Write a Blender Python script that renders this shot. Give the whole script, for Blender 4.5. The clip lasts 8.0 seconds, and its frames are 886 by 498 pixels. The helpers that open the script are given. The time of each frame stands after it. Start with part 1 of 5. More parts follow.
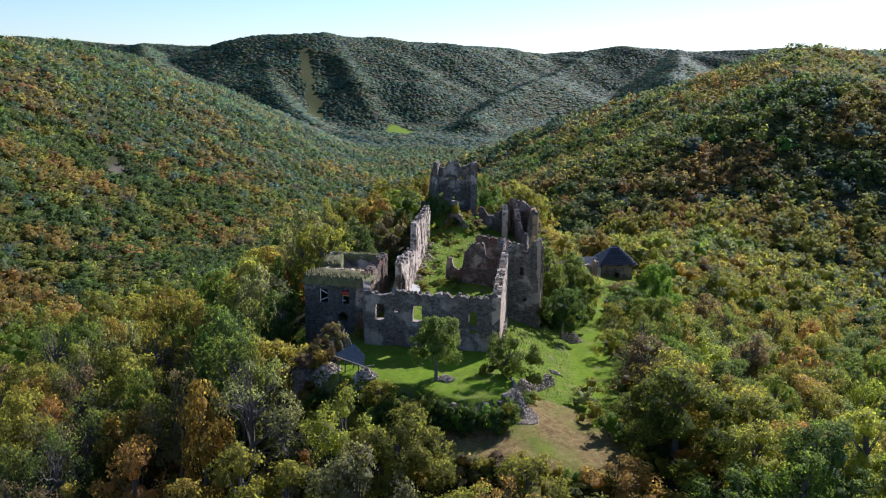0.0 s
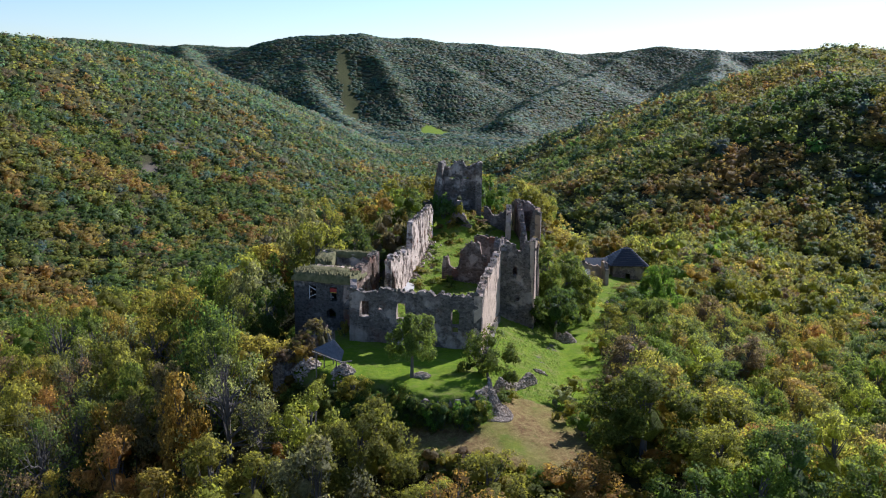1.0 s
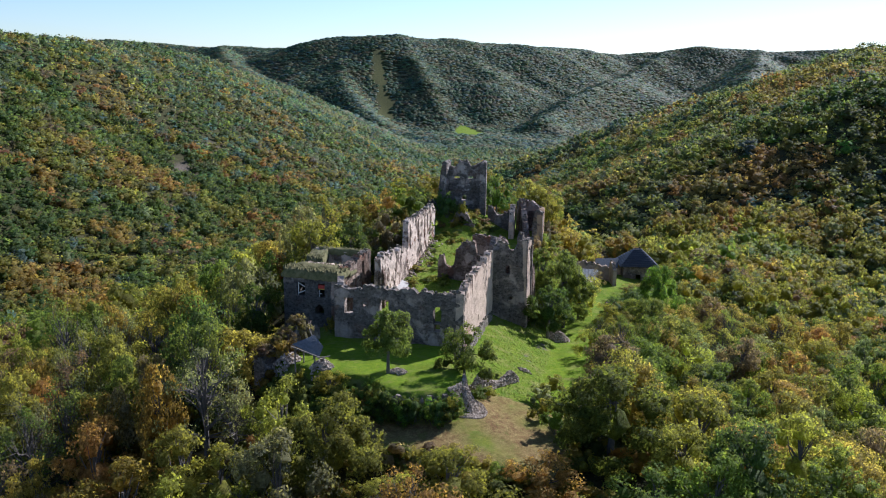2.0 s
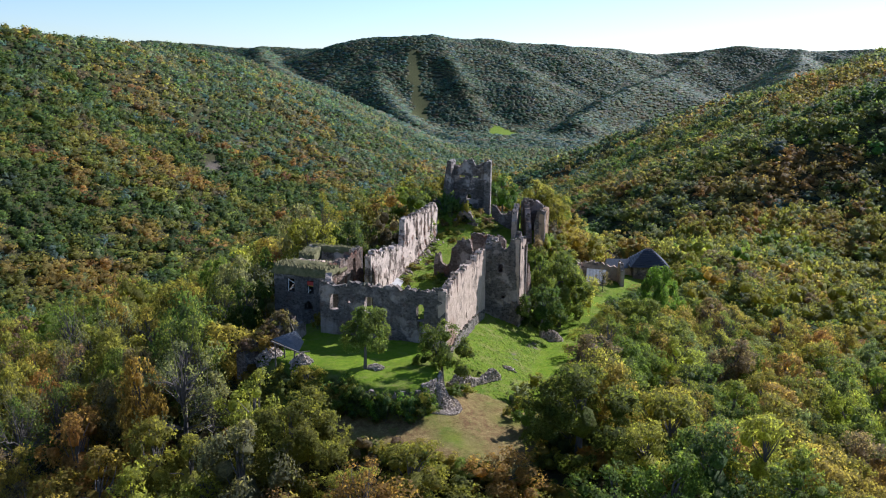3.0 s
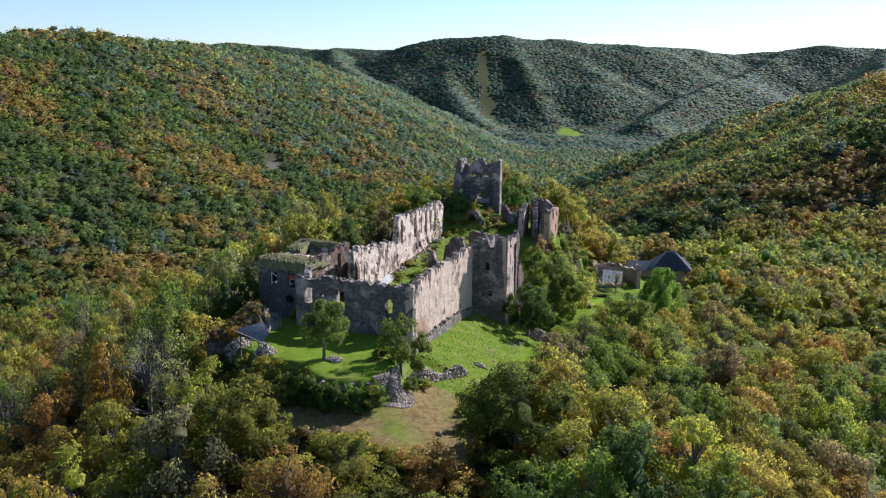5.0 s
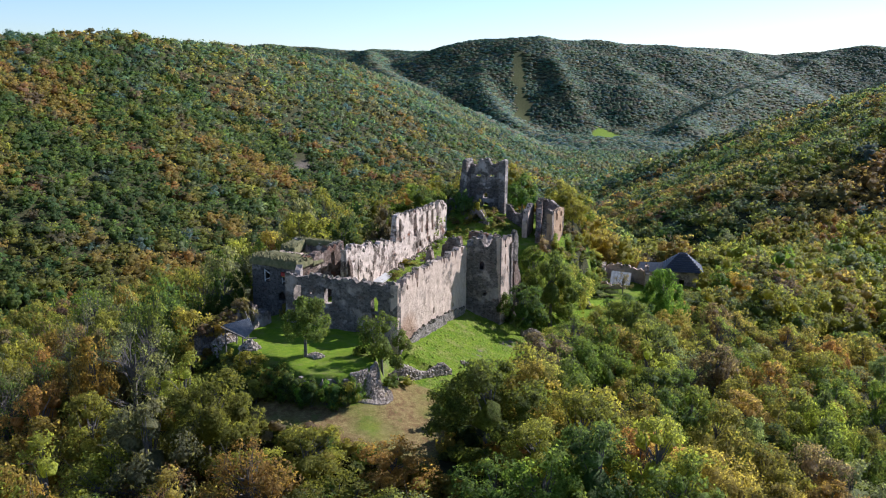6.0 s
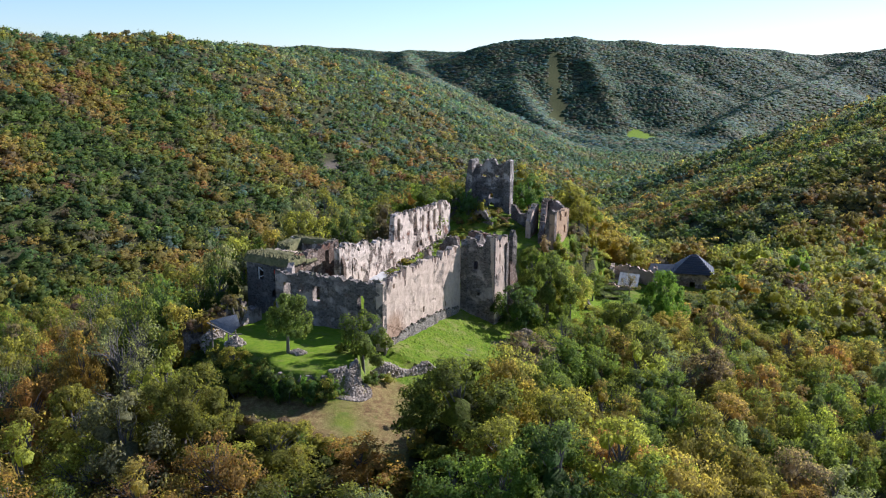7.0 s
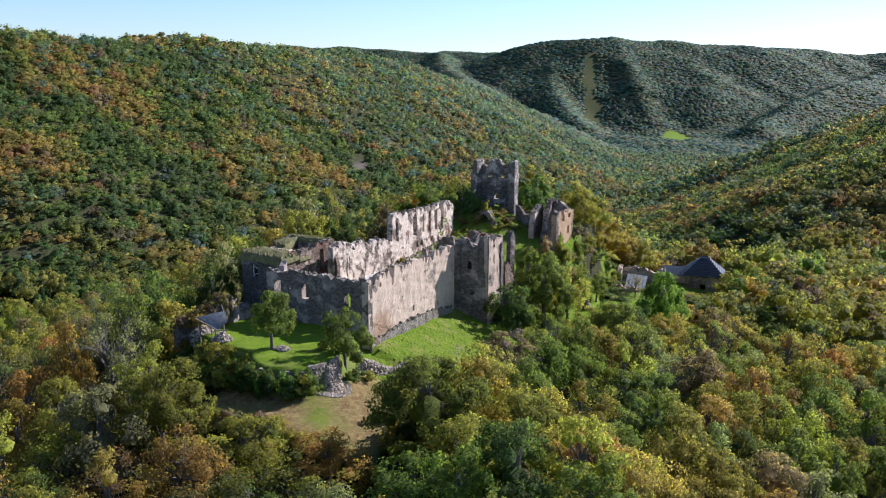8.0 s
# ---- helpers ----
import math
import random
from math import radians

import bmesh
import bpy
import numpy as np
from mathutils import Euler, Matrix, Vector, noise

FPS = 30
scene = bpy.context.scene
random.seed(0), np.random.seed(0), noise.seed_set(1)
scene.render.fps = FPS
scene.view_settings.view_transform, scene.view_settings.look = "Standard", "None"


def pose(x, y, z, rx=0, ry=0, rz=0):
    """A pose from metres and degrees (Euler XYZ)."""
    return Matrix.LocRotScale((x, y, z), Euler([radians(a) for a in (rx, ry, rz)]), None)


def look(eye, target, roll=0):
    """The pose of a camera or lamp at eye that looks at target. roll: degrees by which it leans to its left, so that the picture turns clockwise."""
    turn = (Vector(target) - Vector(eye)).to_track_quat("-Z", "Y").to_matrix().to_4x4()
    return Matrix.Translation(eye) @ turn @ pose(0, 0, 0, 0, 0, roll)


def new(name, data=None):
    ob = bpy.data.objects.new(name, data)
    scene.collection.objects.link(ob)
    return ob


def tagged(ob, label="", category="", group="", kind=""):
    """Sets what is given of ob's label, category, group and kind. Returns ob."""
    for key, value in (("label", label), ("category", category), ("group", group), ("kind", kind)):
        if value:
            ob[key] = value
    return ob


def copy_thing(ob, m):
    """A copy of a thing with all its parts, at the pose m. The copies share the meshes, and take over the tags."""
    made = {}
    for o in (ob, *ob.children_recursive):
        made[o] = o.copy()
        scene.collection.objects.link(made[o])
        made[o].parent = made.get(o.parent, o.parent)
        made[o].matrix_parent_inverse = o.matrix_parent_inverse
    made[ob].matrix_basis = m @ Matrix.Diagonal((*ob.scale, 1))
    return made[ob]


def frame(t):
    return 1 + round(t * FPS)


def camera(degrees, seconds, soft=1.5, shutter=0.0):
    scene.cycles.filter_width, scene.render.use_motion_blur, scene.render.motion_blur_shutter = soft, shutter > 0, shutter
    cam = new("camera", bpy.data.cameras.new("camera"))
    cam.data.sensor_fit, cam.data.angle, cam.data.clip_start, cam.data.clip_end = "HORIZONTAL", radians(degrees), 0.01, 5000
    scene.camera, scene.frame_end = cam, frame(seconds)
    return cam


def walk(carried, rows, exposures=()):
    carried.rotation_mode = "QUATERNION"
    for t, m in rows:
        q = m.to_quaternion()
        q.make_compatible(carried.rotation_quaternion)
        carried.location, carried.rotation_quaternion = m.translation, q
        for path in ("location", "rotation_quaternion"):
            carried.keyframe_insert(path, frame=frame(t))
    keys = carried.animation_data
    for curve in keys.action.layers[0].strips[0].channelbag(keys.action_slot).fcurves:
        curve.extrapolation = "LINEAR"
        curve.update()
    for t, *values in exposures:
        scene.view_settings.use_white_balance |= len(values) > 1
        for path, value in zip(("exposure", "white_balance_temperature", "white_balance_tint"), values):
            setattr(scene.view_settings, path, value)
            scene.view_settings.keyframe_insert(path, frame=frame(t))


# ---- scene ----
cam = camera(55.76, 8.0, soft=1.1)
PATH = [
    (0, (-28.089, -110.701, 36.643), (-10.878, -14.309, 16.338), 0.860),
    (0.5, (-24.437, -111.885, 36.644), (-9.384, -15.127, 16.361), 0.863),
    (1, (-20.718, -112.985, 36.640), (-7.825, -15.915, 16.364), 0.851),
    (1.5, (-16.956, -113.986, 36.628), (-6.220, -16.654, 16.349), 0.829),
    (2, (-13.167, -114.877, 36.607), (-4.587, -17.333, 16.319), 0.802),
    (2.5, (-9.367, -115.649, 36.577), (-2.940, -17.942, 16.279), 0.772),
    (3, (-5.567, -116.300, 36.538), (-1.292, -18.477, 16.230), 0.742),
    (3.5, (-1.776, -116.827, 36.490), (0.351, -18.935, 16.178), 0.715),
    (4, (2.000, -117.235, 36.436), (1.983, -19.319, 16.125), 0.691),
    (4.5, (5.761, -117.530, 36.379), (3.602, -19.636, 16.076), 0.670),
    (5, (9.508, -117.721, 36.322), (5.210, -19.895, 16.033), 0.653),
    (5.5, (13.246, -117.824, 36.268), (6.811, -20.111, 16.002), 0.637),
    (6, (16.983, -117.855, 36.225), (8.413, -20.300, 15.985), 0.621),
    (6.5, (20.730, -117.835, 36.196), (10.026, -20.485, 15.988), 0.601),
    (7, (24.503, -117.789, 36.190), (11.666, -20.691, 16.013), 0.575),
    (7.5, (28.318, -117.745, 36.214), (13.348, -20.947, 16.066), 0.538),
    (8, (32.199, -117.735, 36.276), (15.095, -21.286, 16.151), 0.485),
]
walk(cam, [(t, look(eye, target, roll)) for t, eye, target, roll in PATH], [(0, 0.72, 5350, 15), (4.5, 0.79, 5350, 15), (8, 0.87, 5350, 15)])
# ---- camera done ----


# ---- light ----
SUN_AZ, SUN_EL = 47.5, 33.5
world = bpy.data.worlds.new("World")
scene.world = world
world.use_nodes = True
wn = world.node_tree
sky = wn.nodes.new("ShaderNodeTexSky")
sky.sky_type = "NISHITA"
sky.sun_disc = False
sky.sun_elevation, sky.sun_rotation = radians(SUN_EL), radians(SUN_AZ)
sky.altitude, sky.air_density, sky.dust_density, sky.ozone_density = 300, 1.0, 0.35, 2.4
wn.links.new(sky.outputs[0], wn.nodes["Background"].inputs[0])
wn.nodes["Background"].inputs[1].default_value = 0.079
sun = new("sun", bpy.data.lights.new("sun", "SUN"))
sun.data.energy, sun.data.angle, sun.data.color = 5.0, radians(0.55), (1.0, 0.92, 0.82)
sa, se = radians(SUN_AZ), radians(SUN_EL)
sun.matrix_world = look((0, 0, 200), (-math.sin(sa) * math.cos(se), -math.cos(sa) * math.cos(se), 200 - math.sin(se)))


# ---- materials ----
class Nodes:
    """Short hand for a material's node tree."""

    def __init__(self, name):
        self.mat = bpy.data.materials.new(name)
        self.mat.use_nodes = True
        self.t = self.mat.node_tree
        self.t.nodes.clear()

    def add(self, kind, **inputs):
        n = self.t.nodes.new(kind)
        for k, v in inputs.items():
            self.put(n.inputs[k.replace("_", " ")], v)
        return n

    def put(self, socket, v):
        if isinstance(v, bpy.types.NodeSocket):
            self.t.links.new(v, socket)
        elif isinstance(v, tuple) and len(v) == 3 and socket.type == "RGBA":
            socket.default_value = (*v, 1)
        else:
            socket.default_value = v

    def pos(self, scale=(1, 1, 1), obj=False):
        src = self.add("ShaderNodeTexCoord").outputs["Object"] if obj else self.add("ShaderNodeNewGeometry").outputs["Position"]
        m = self.add("ShaderNodeMapping", Vector=src)
        m.inputs["Scale"].default_value = scale
        return m.outputs[0]

    def noise(self, vec, scale, detail=4.0, rough=0.6):
        return self.add("ShaderNodeTexNoise", Vector=vec, Scale=scale, Detail=detail, Roughness=rough).outputs[0]

    def ramp(self, fac, lo, hi):
        n = self.add("ShaderNodeMapRange", Value=fac)
        n.inputs["From Min"].default_value, n.inputs["From Max"].default_value = lo, hi
        return n.outputs[0]

    def mix(self, fac, a, b, mode="MIX"):
        n = self.t.nodes.new("ShaderNodeMix")
        n.data_type, n.blend_type = "RGBA", mode
        self.put(n.inputs[0], fac), self.put(n.inputs[6], a), self.put(n.inputs[7], b)
        return n.outputs[2]

    def maths(self, op, a, b=0.0):
        n = self.t.nodes.new("ShaderNodeMath")
        n.operation = op
        self.put(n.inputs[0], a), self.put(n.inputs[1], b)
        return n.outputs[0]

    def attr(self, name, out="Fac"):
        n = self.t.nodes.new("ShaderNodeAttribute")
        n.attribute_name = name
        return n.outputs[out]

    def finish(self, colour, rough=0.9, bump=None, strength=0.5, dist=0.1, metal=0.0, spec=0.2):
        b = self.add("ShaderNodeBsdfPrincipled", Base_Color=colour, Roughness=rough, Metallic=metal)
        b.inputs["Specular IOR Level"].default_value = spec
        if bump is not None:
            n = self.add("ShaderNodeBump", Height=bump, Strength=strength, Distance=dist)
            self.t.links.new(n.outputs[0], b.inputs["Normal"])
        o = self.add("ShaderNodeOutputMaterial", Surface=b.outputs[0])
        return self.mat


def stone_material(name, dark, light, plaster, plaster_lo, plaster_hi, stain=0.5, brick=0.25, blotch=0.75, patch=None):
    """Rubble masonry with patches of old lime plaster, red brick patches, damp streaks and moss."""
    n = Nodes(name)
    p = n.pos((1, 1, 1.5))
    v = n.add("ShaderNodeTexVoronoi", Vector=p, Scale=2.6, Randomness=1.0)
    edge = n.t.nodes.new("ShaderNodeTexVoronoi")
    edge.feature = "DISTANCE_TO_EDGE"
    n.put(edge.inputs["Vector"], p), n.put(edge.inputs["Scale"], 2.6)
    joint = n.ramp(edge.outputs[0], 0.0, 0.09)
    cell = n.add("ShaderNodeSeparateColor", Color=v.outputs["Color"]).outputs[0]
    stone = n.mix(cell, dark, light)
    stone = n.mix(n.ramp(n.noise(n.pos(), 9, 5), 0.35, 0.7), n.mix(0.45, stone, (0.06, 0.055, 0.05)), stone)
    red = n.ramp(n.noise(n.pos(), 0.35, 3), 0.56, 0.64)
    stone = n.mix(n.maths("MULTIPLY", red, brick), stone, (0.30, 0.13, 0.075))
    stone = n.mix(joint, n.mix(0.5, (0.30, 0.27, 0.22), dark), stone)
    if patch:
        d = n.t.nodes.new("ShaderNodeVectorMath")
        d.operation = "DISTANCE"
        n.put(d.inputs[0], n.pos((1, 1, 1))), n.put(d.inputs[1], patch[:3])
        near = n.ramp(n.maths("ADD", d.outputs["Value"], n.maths("MULTIPLY", n.noise(n.pos(), 0.8, 5, 0.7), 4.0)), patch[3] + 2.0, patch[3])
        col_patch = n.mix(n.noise(n.pos(), 3.0, 5), (0.30, 0.15, 0.075), (0.44, 0.29, 0.18))
    mask = n.ramp(n.noise(n.pos(), 0.28, 6, 0.7), plaster_lo, plaster_hi)
    pl = n.mix(n.ramp(n.noise(n.pos(), 1.1, 6), 0.3, 0.75), n.mix(0.35, plaster, (0.20, 0.12, 0.08)), plaster)
    col = n.mix(mask, stone, pl)
    if patch:
        col = n.mix(n.maths("MULTIPLY", near, 0.75), col, col_patch)
    blot = n.maths("ADD", n.maths("MULTIPLY", n.ramp(n.noise(n.pos(), 1.7, 8, 0.78), 0.34, 0.66), blotch), 0.9 - blotch * 0.5)
    col = n.mix(1.0, col, n.add("ShaderNodeCombineColor", Red=blot, Green=blot, Blue=blot).outputs[0], "MULTIPLY")
    streak = n.ramp(n.noise(n.pos((1.6, 1.6, 0.16)), 1.0, 6, 0.65), 0.48, 0.72)
    col = n.mix(n.maths("MULTIPLY", streak, stain), col, (0.075, 0.07, 0.062))
    moss = n.ramp(n.noise(n.pos(), 0.9, 5, 0.7), 0.62, 0.72)
    col = n.mix(n.maths("MULTIPLY", moss, 0.35), col, (0.07, 0.085, 0.03))
    h = n.maths("ADD", n.maths("MULTIPLY", joint, n.maths("SUBTRACT", 1.0, mask)), n.maths("MULTIPLY", n.noise(n.pos(), 6, 6, 0.7), 0.9))
    return n.finish(col, 0.95, h, 0.9, 0.16, spec=0.1)


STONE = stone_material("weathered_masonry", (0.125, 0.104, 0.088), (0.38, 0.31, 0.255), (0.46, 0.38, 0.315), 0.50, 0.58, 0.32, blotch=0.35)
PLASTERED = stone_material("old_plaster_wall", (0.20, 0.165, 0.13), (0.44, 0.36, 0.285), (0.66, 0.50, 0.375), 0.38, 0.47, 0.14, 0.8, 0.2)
BUFF = stone_material("buff_plaster_long_wall", (0.24, 0.19, 0.15), (0.46, 0.37, 0.29), (0.70, 0.535, 0.40), 0.34, 0.44, 0.12, 0.7, 0.16, patch=(1.6, 3.4, -2.6, 4.2))
PALE = stone_material("pale_plaster_wall", (0.20, 0.135, 0.10), (0.46, 0.36, 0.28), (0.82, 0.655, 0.52), 0.43, 0.49, 0.14, 1.0, 0.25)
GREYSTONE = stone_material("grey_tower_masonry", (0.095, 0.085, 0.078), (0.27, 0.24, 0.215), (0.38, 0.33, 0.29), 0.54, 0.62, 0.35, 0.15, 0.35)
KEEPSTONE = stone_material("pale_grey_keep_masonry", (0.13, 0.114, 0.10), (0.37, 0.32, 0.275), (0.56, 0.49, 0.425), 0.52, 0.58, 0.32, 0.2, 0.4)
BRICKY = stone_material("brick_brown_ruin", (0.17, 0.105, 0.075), (0.42, 0.295, 0.215), (0.60, 0.46, 0.36), 0.52, 0.60, 0.25, 0.9, 0.35)
OCHRE = stone_material("ochre_plaster_wall", (0.22, 0.165, 0.12), (0.42, 0.33, 0.25), (0.52, 0.34, 0.20), 0.40, 0.48, 0.2, 0.4, 0.25)

BARE = stone_material("bare_footing_stone", (0.26, 0.215, 0.17), (0.58, 0.49, 0.39), (0.5, 0.44, 0.36), 0.85, 0.95, 0.2, 0.3, 0.3)


def rubble_material(name, dark, light, moss=0.0):
    n = Nodes(name)
    r = n.add("ShaderNodeNewGeometry").outputs["Random Per Island"]
    c = n.mix(r, dark, light)
    c = n.mix(n.maths("MULTIPLY", n.ramp(n.noise(n.pos(), 1.4, 4), 0.4, 0.6), moss), c, (0.075, 0.085, 0.03))
    c = n.mix(n.ramp(n.noise(n.pos(), 7, 4), 0.4, 0.7), n.mix(0.4, c, (0.08, 0.075, 0.06)), c)
    return n.finish(c, 0.95, n.noise(n.pos(), 14, 5), 0.6, 0.05, spec=0.1)


def ground_material():
    """Turf, worn turf, dead bracken and leaf litter, by the land cover stored on the mesh."""
    n = Nodes("hill_ground")
    p = n.pos()
    litter = n.mix(n.ramp(n.noise(p, 0.8, 6), 0.35, 0.65), (0.035, 0.04, 0.016), (0.075, 0.066, 0.032))
    turf = n.mix(n.ramp(n.noise(p, 0.55, 6, 0.7), 0.35, 0.65), (0.095, 0.165, 0.008), (0.19, 0.24, 0.016))
    turf = n.mix(n.ramp(n.noise(p, 3.5, 5, 0.75), 0.4, 0.62), n.mix(0.4, turf, (0.06, 0.09, 0.02)), turf)
    turf = n.mix(n.maths("MULTIPLY", n.ramp(n.noise(p, 0.3, 6, 0.72), 0.50, 0.64), 0.65), turf, (0.24, 0.205, 0.075))
    dry = n.mix(n.ramp(n.noise(p, 1.3, 6, 0.7), 0.38, 0.62), (0.19, 0.105, 0.05), (0.34, 0.25, 0.10))
    dry = n.mix(n.ramp(n.noise(p, 0.5, 5, 0.7), 0.55, 0.70), dry, (0.15, 0.165, 0.035))
    dry = n.mix(n.maths("MULTIPLY", n.ramp(n.noise(p, 4.5, 5, 0.8), 0.44, 0.58), 0.6), dry, (0.10, 0.085, 0.028))
    mown = n.mix(n.ramp(n.noise(p, 1.4, 5), 0.35, 0.65), (0.115, 0.20, 0.008), (0.20, 0.265, 0.014))
    mown = n.mix(n.maths("MULTIPLY", n.ramp(n.noise(p, 0.45, 6, 0.75), 0.52, 0.68), 0.6), mown, (0.25, 0.215, 0.07))
    mown = n.mix(n.maths("MULTIPLY", n.ramp(n.noise(p, 4.0, 5, 0.8), 0.45, 0.6), 0.4), mown, (0.10, 0.15, 0.02))
    c = n.mix(n.attr("turf"), litter, turf)
    c = n.mix(n.attr("dry"), c, dry)
    c = n.mix(n.attr("mown"), c, mown)
    c = n.mix(n.attr("bare"), c, n.mix(n.noise(p, 2.0, 5), (0.10, 0.08, 0.066), (0.185, 0.148, 0.122)))
    h = n.maths("ADD", n.noise(p, 2.2, 6, 0.75), n.noise(p, 11.0, 4, 0.7))
    return n.finish(c, 1.0, h, 0.8, 0.18, spec=0.05)


def leaf_material(name, stored):
    """Foliage: the tree's own colour, lighter and darker sprays, light coming through the leaf."""
    n = Nodes(name)
    if stored:
        base = n.attr("leaf_colour", "Color")
        p = n.pos()
    else:
        base = n.add("ShaderNodeObjectInfo").outputs["Color"]
        p = n.pos(obj=True)
    isl = n.add("ShaderNodeNewGeometry").outputs["Random Per Island"]
    c = n.mix(n.maths("MULTIPLY", n.ramp(n.noise(p, 0.35, 3), 0.42, 0.66), 0.3), base, n.mix(0.4, base, (0.30, 0.20, 0.06)))
    leafy = n.ramp(n.noise(p, 2.6 if not stored else 0.9, 4, 0.85), 0.38, 0.62)
    shade = n.maths("MULTIPLY", n.maths("ADD", n.maths("MULTIPLY", isl, 0.55), 0.8), n.maths("ADD", n.maths("MULTIPLY", leafy, 0.75), 0.62))
    grey = n.add("ShaderNodeCombineColor", Red=shade, Green=shade, Blue=shade).outputs[0]
    c = n.mix(1.0, c, grey, "MULTIPLY")
    d = n.add("ShaderNodeBsdfPrincipled", Base_Color=c, Roughness=0.6)
    d.inputs["Specular IOR Level"].default_value = 0.1
    tr = n.add("ShaderNodeBsdfTranslucent", Color=n.mix(1.0, c, (2.0, 1.95, 1.05), "MULTIPLY"))
    bump = n.add("ShaderNodeBump", Height=n.noise(p, 0.7 if stored else 1.8, 5, 0.8), Strength=0.9, Distance=1.4 if stored else 0.4)
    n.t.links.new(bump.outputs[0], d.inputs["Normal"]), n.t.links.new(bump.outputs[0], tr.inputs["Normal"])
    m = n.add("ShaderNodeMixShader", Fac=0.55)
    n.t.links.new(d.outputs[0], m.inputs[1]), n.t.links.new(tr.outputs[0], m.inputs[2])
    n.add("ShaderNodeOutputMaterial", Surface=m.outputs[0])
    return n.mat


def plain_material(name, a, b, scale=4.0, rough=0.8, bump=0.3, stretch=(1, 1, 1), metal=0.0):
    n = Nodes(name)
    p = n.pos(stretch)
    c = n.mix(n.ramp(n.noise(p, scale, 6, 0.7), 0.3, 0.7), a, b)
    return n.finish(c, rough, n.noise(p, scale * 2.5, 5), bump, 0.05, metal, 0.3)


RUBBLE = rubble_material("loose_stone", (0.25, 0.195, 0.145), (0.62, 0.51, 0.40))
COPING = rubble_material("mossy_coping_stone", (0.11, 0.09, 0.07), (0.33, 0.27, 0.215), 0.55)
GROUND = ground_material()
LEAF = leaf_material("foliage", False)
WOODS = leaf_material("woodland_foliage", True)
BARK = plain_material("bark", (0.07, 0.06, 0.05), (0.175, 0.152, 0.128), 5, 0.95, 0.8, (1, 1, 0.25))
TURF = plain_material("wall_top_turf", (0.06, 0.068, 0.02), (0.22, 0.185, 0.085), 1.1, 1.0, 0.9)
WEED = plain_material("rank_grass", (0.085, 0.145, 0.006), (0.20, 0.225, 0.018), 2.2, 1.0, 0.3)
SHEET = plain_material("grey_metal_sheet", (0.10, 0.105, 0.11), (0.19, 0.195, 0.20), 2.0, 0.5, 0.2, (1, 1, 1), 0.3)
TIMBER = plain_material("weathered_timber", (0.10, 0.085, 0.07), (0.25, 0.21, 0.17), 6, 0.85, 0.5, (1, 1, 0.3))
WHITEWOOD = plain_material("pale_painted_timber", (0.50, 0.47, 0.42), (0.74, 0.72, 0.68), 5, 0.6, 0.2)
REDCLOTH = plain_material("red_board", (0.30, 0.03, 0.025), (0.45, 0.06, 0.04), 5, 0.6, 0.1)
YELLOWBOARD = plain_material("yellow_board", (0.50, 0.34, 0.03), (0.62, 0.46, 0.08), 5, 0.6, 0.1)
SLATE = plain_material("dark_shingle_roof", (0.025, 0.028, 0.036), (0.06, 0.065, 0.08), 3.0, 0.6, 0.5)
SLAB = plain_material("pale_concrete_slab", (0.33, 0.31, 0.28), (0.47, 0.45, 0.41), 1.3, 0.9, 0.3)
DARK = plain_material("dark_recess", (0.012, 0.011, 0.010), (0.03, 0.028, 0.025), 2.0, 1.0, 0.2)
CHALK = plain_material("chalky_roof_remains", (0.34, 0.32, 0.29), (0.58, 0.56, 0.52), 1.3, 0.9, 0.4)


# ---- the lie of the land ----
def step(a, b, v):
    t = np.clip((v - a) / (b - a), 0, 1)
    return t * t * (3 - 2 * t)


WAVES = {}


def wave_terms(seed):
    if seed not in WAVES:
        r = np.random.RandomState(seed)
        WAVES[seed] = [(r.uniform(0, 6.283), r.uniform(0.6, 2.4), r.uniform(0, 6.283)) for _ in range(7)]
    return WAVES[seed]


def wave(x, y, size, seed):
    """Smooth rolling noise from a few crossed sines, -1 to 1."""
    out = 0.0
    for a, f, ph in wave_terms(seed):
        out = out + np.sin((x * math.cos(a) + y * math.sin(a)) * f * 6.283 / size + ph) / f
    return out / 3.2


def ridge(x, y, crest, slope, rounding):
    """The height of a ridge that falls off on both sides of a crest of (x, y, z) points."""
    best = np.full(np.shape(x), -1e9)
    for (x0, y0, z0), (x1, y1, z1) in zip(crest, crest[1:]):
        dx, dy = x1 - x0, y1 - y0
        s = np.clip(((x - x0) * dx + (y - y0) * dy) / (dx * dx + dy * dy), 0, 1)
        d = np.hypot(x - x0 - s * dx, y - y0 - s * dy)
        best = np.maximum(best, z0 + s * (z1 - z0) - slope * (np.sqrt(d * d + rounding ** 2) - rounding))
    return best


SPUR = [(-14, -160, -44), (-8, -60, -17), (-6, -24, -9), (4, 40, -8), (24, 90, -13), (60, 122, -20), (108, 170, -35), (160, 235, -40), (225, 300, -28)]
LEFT_HILL = [(-800, 120, 60), (-560, 330, 66), (-430, 560, 68), (-340, 760, 68), (-310, 1000, 64), (-250, 1250, 42), (-110, 1460, -20)]
RIGHT_HILL = [(320, 400, 38), (390, 540, 54), (560, 660, 64), (900, 760, 66)]
RIGHT_ARM = [(390, 540, 55), (330, 760, 10), (290, 980, -50)]
FAR_TOP = [(-2600, 3300, 160), (-1500, 3900, 176), (-690, 3940, 150), (-330, 3350, 128), (-200, 3000, 132), (-70, 2930, 162), (70, 2900, 170), (520, 3100, 156), (880, 3350, 134), (1250, 3430, 150), (1650, 3450, 162), (2700, 3000, 170)]
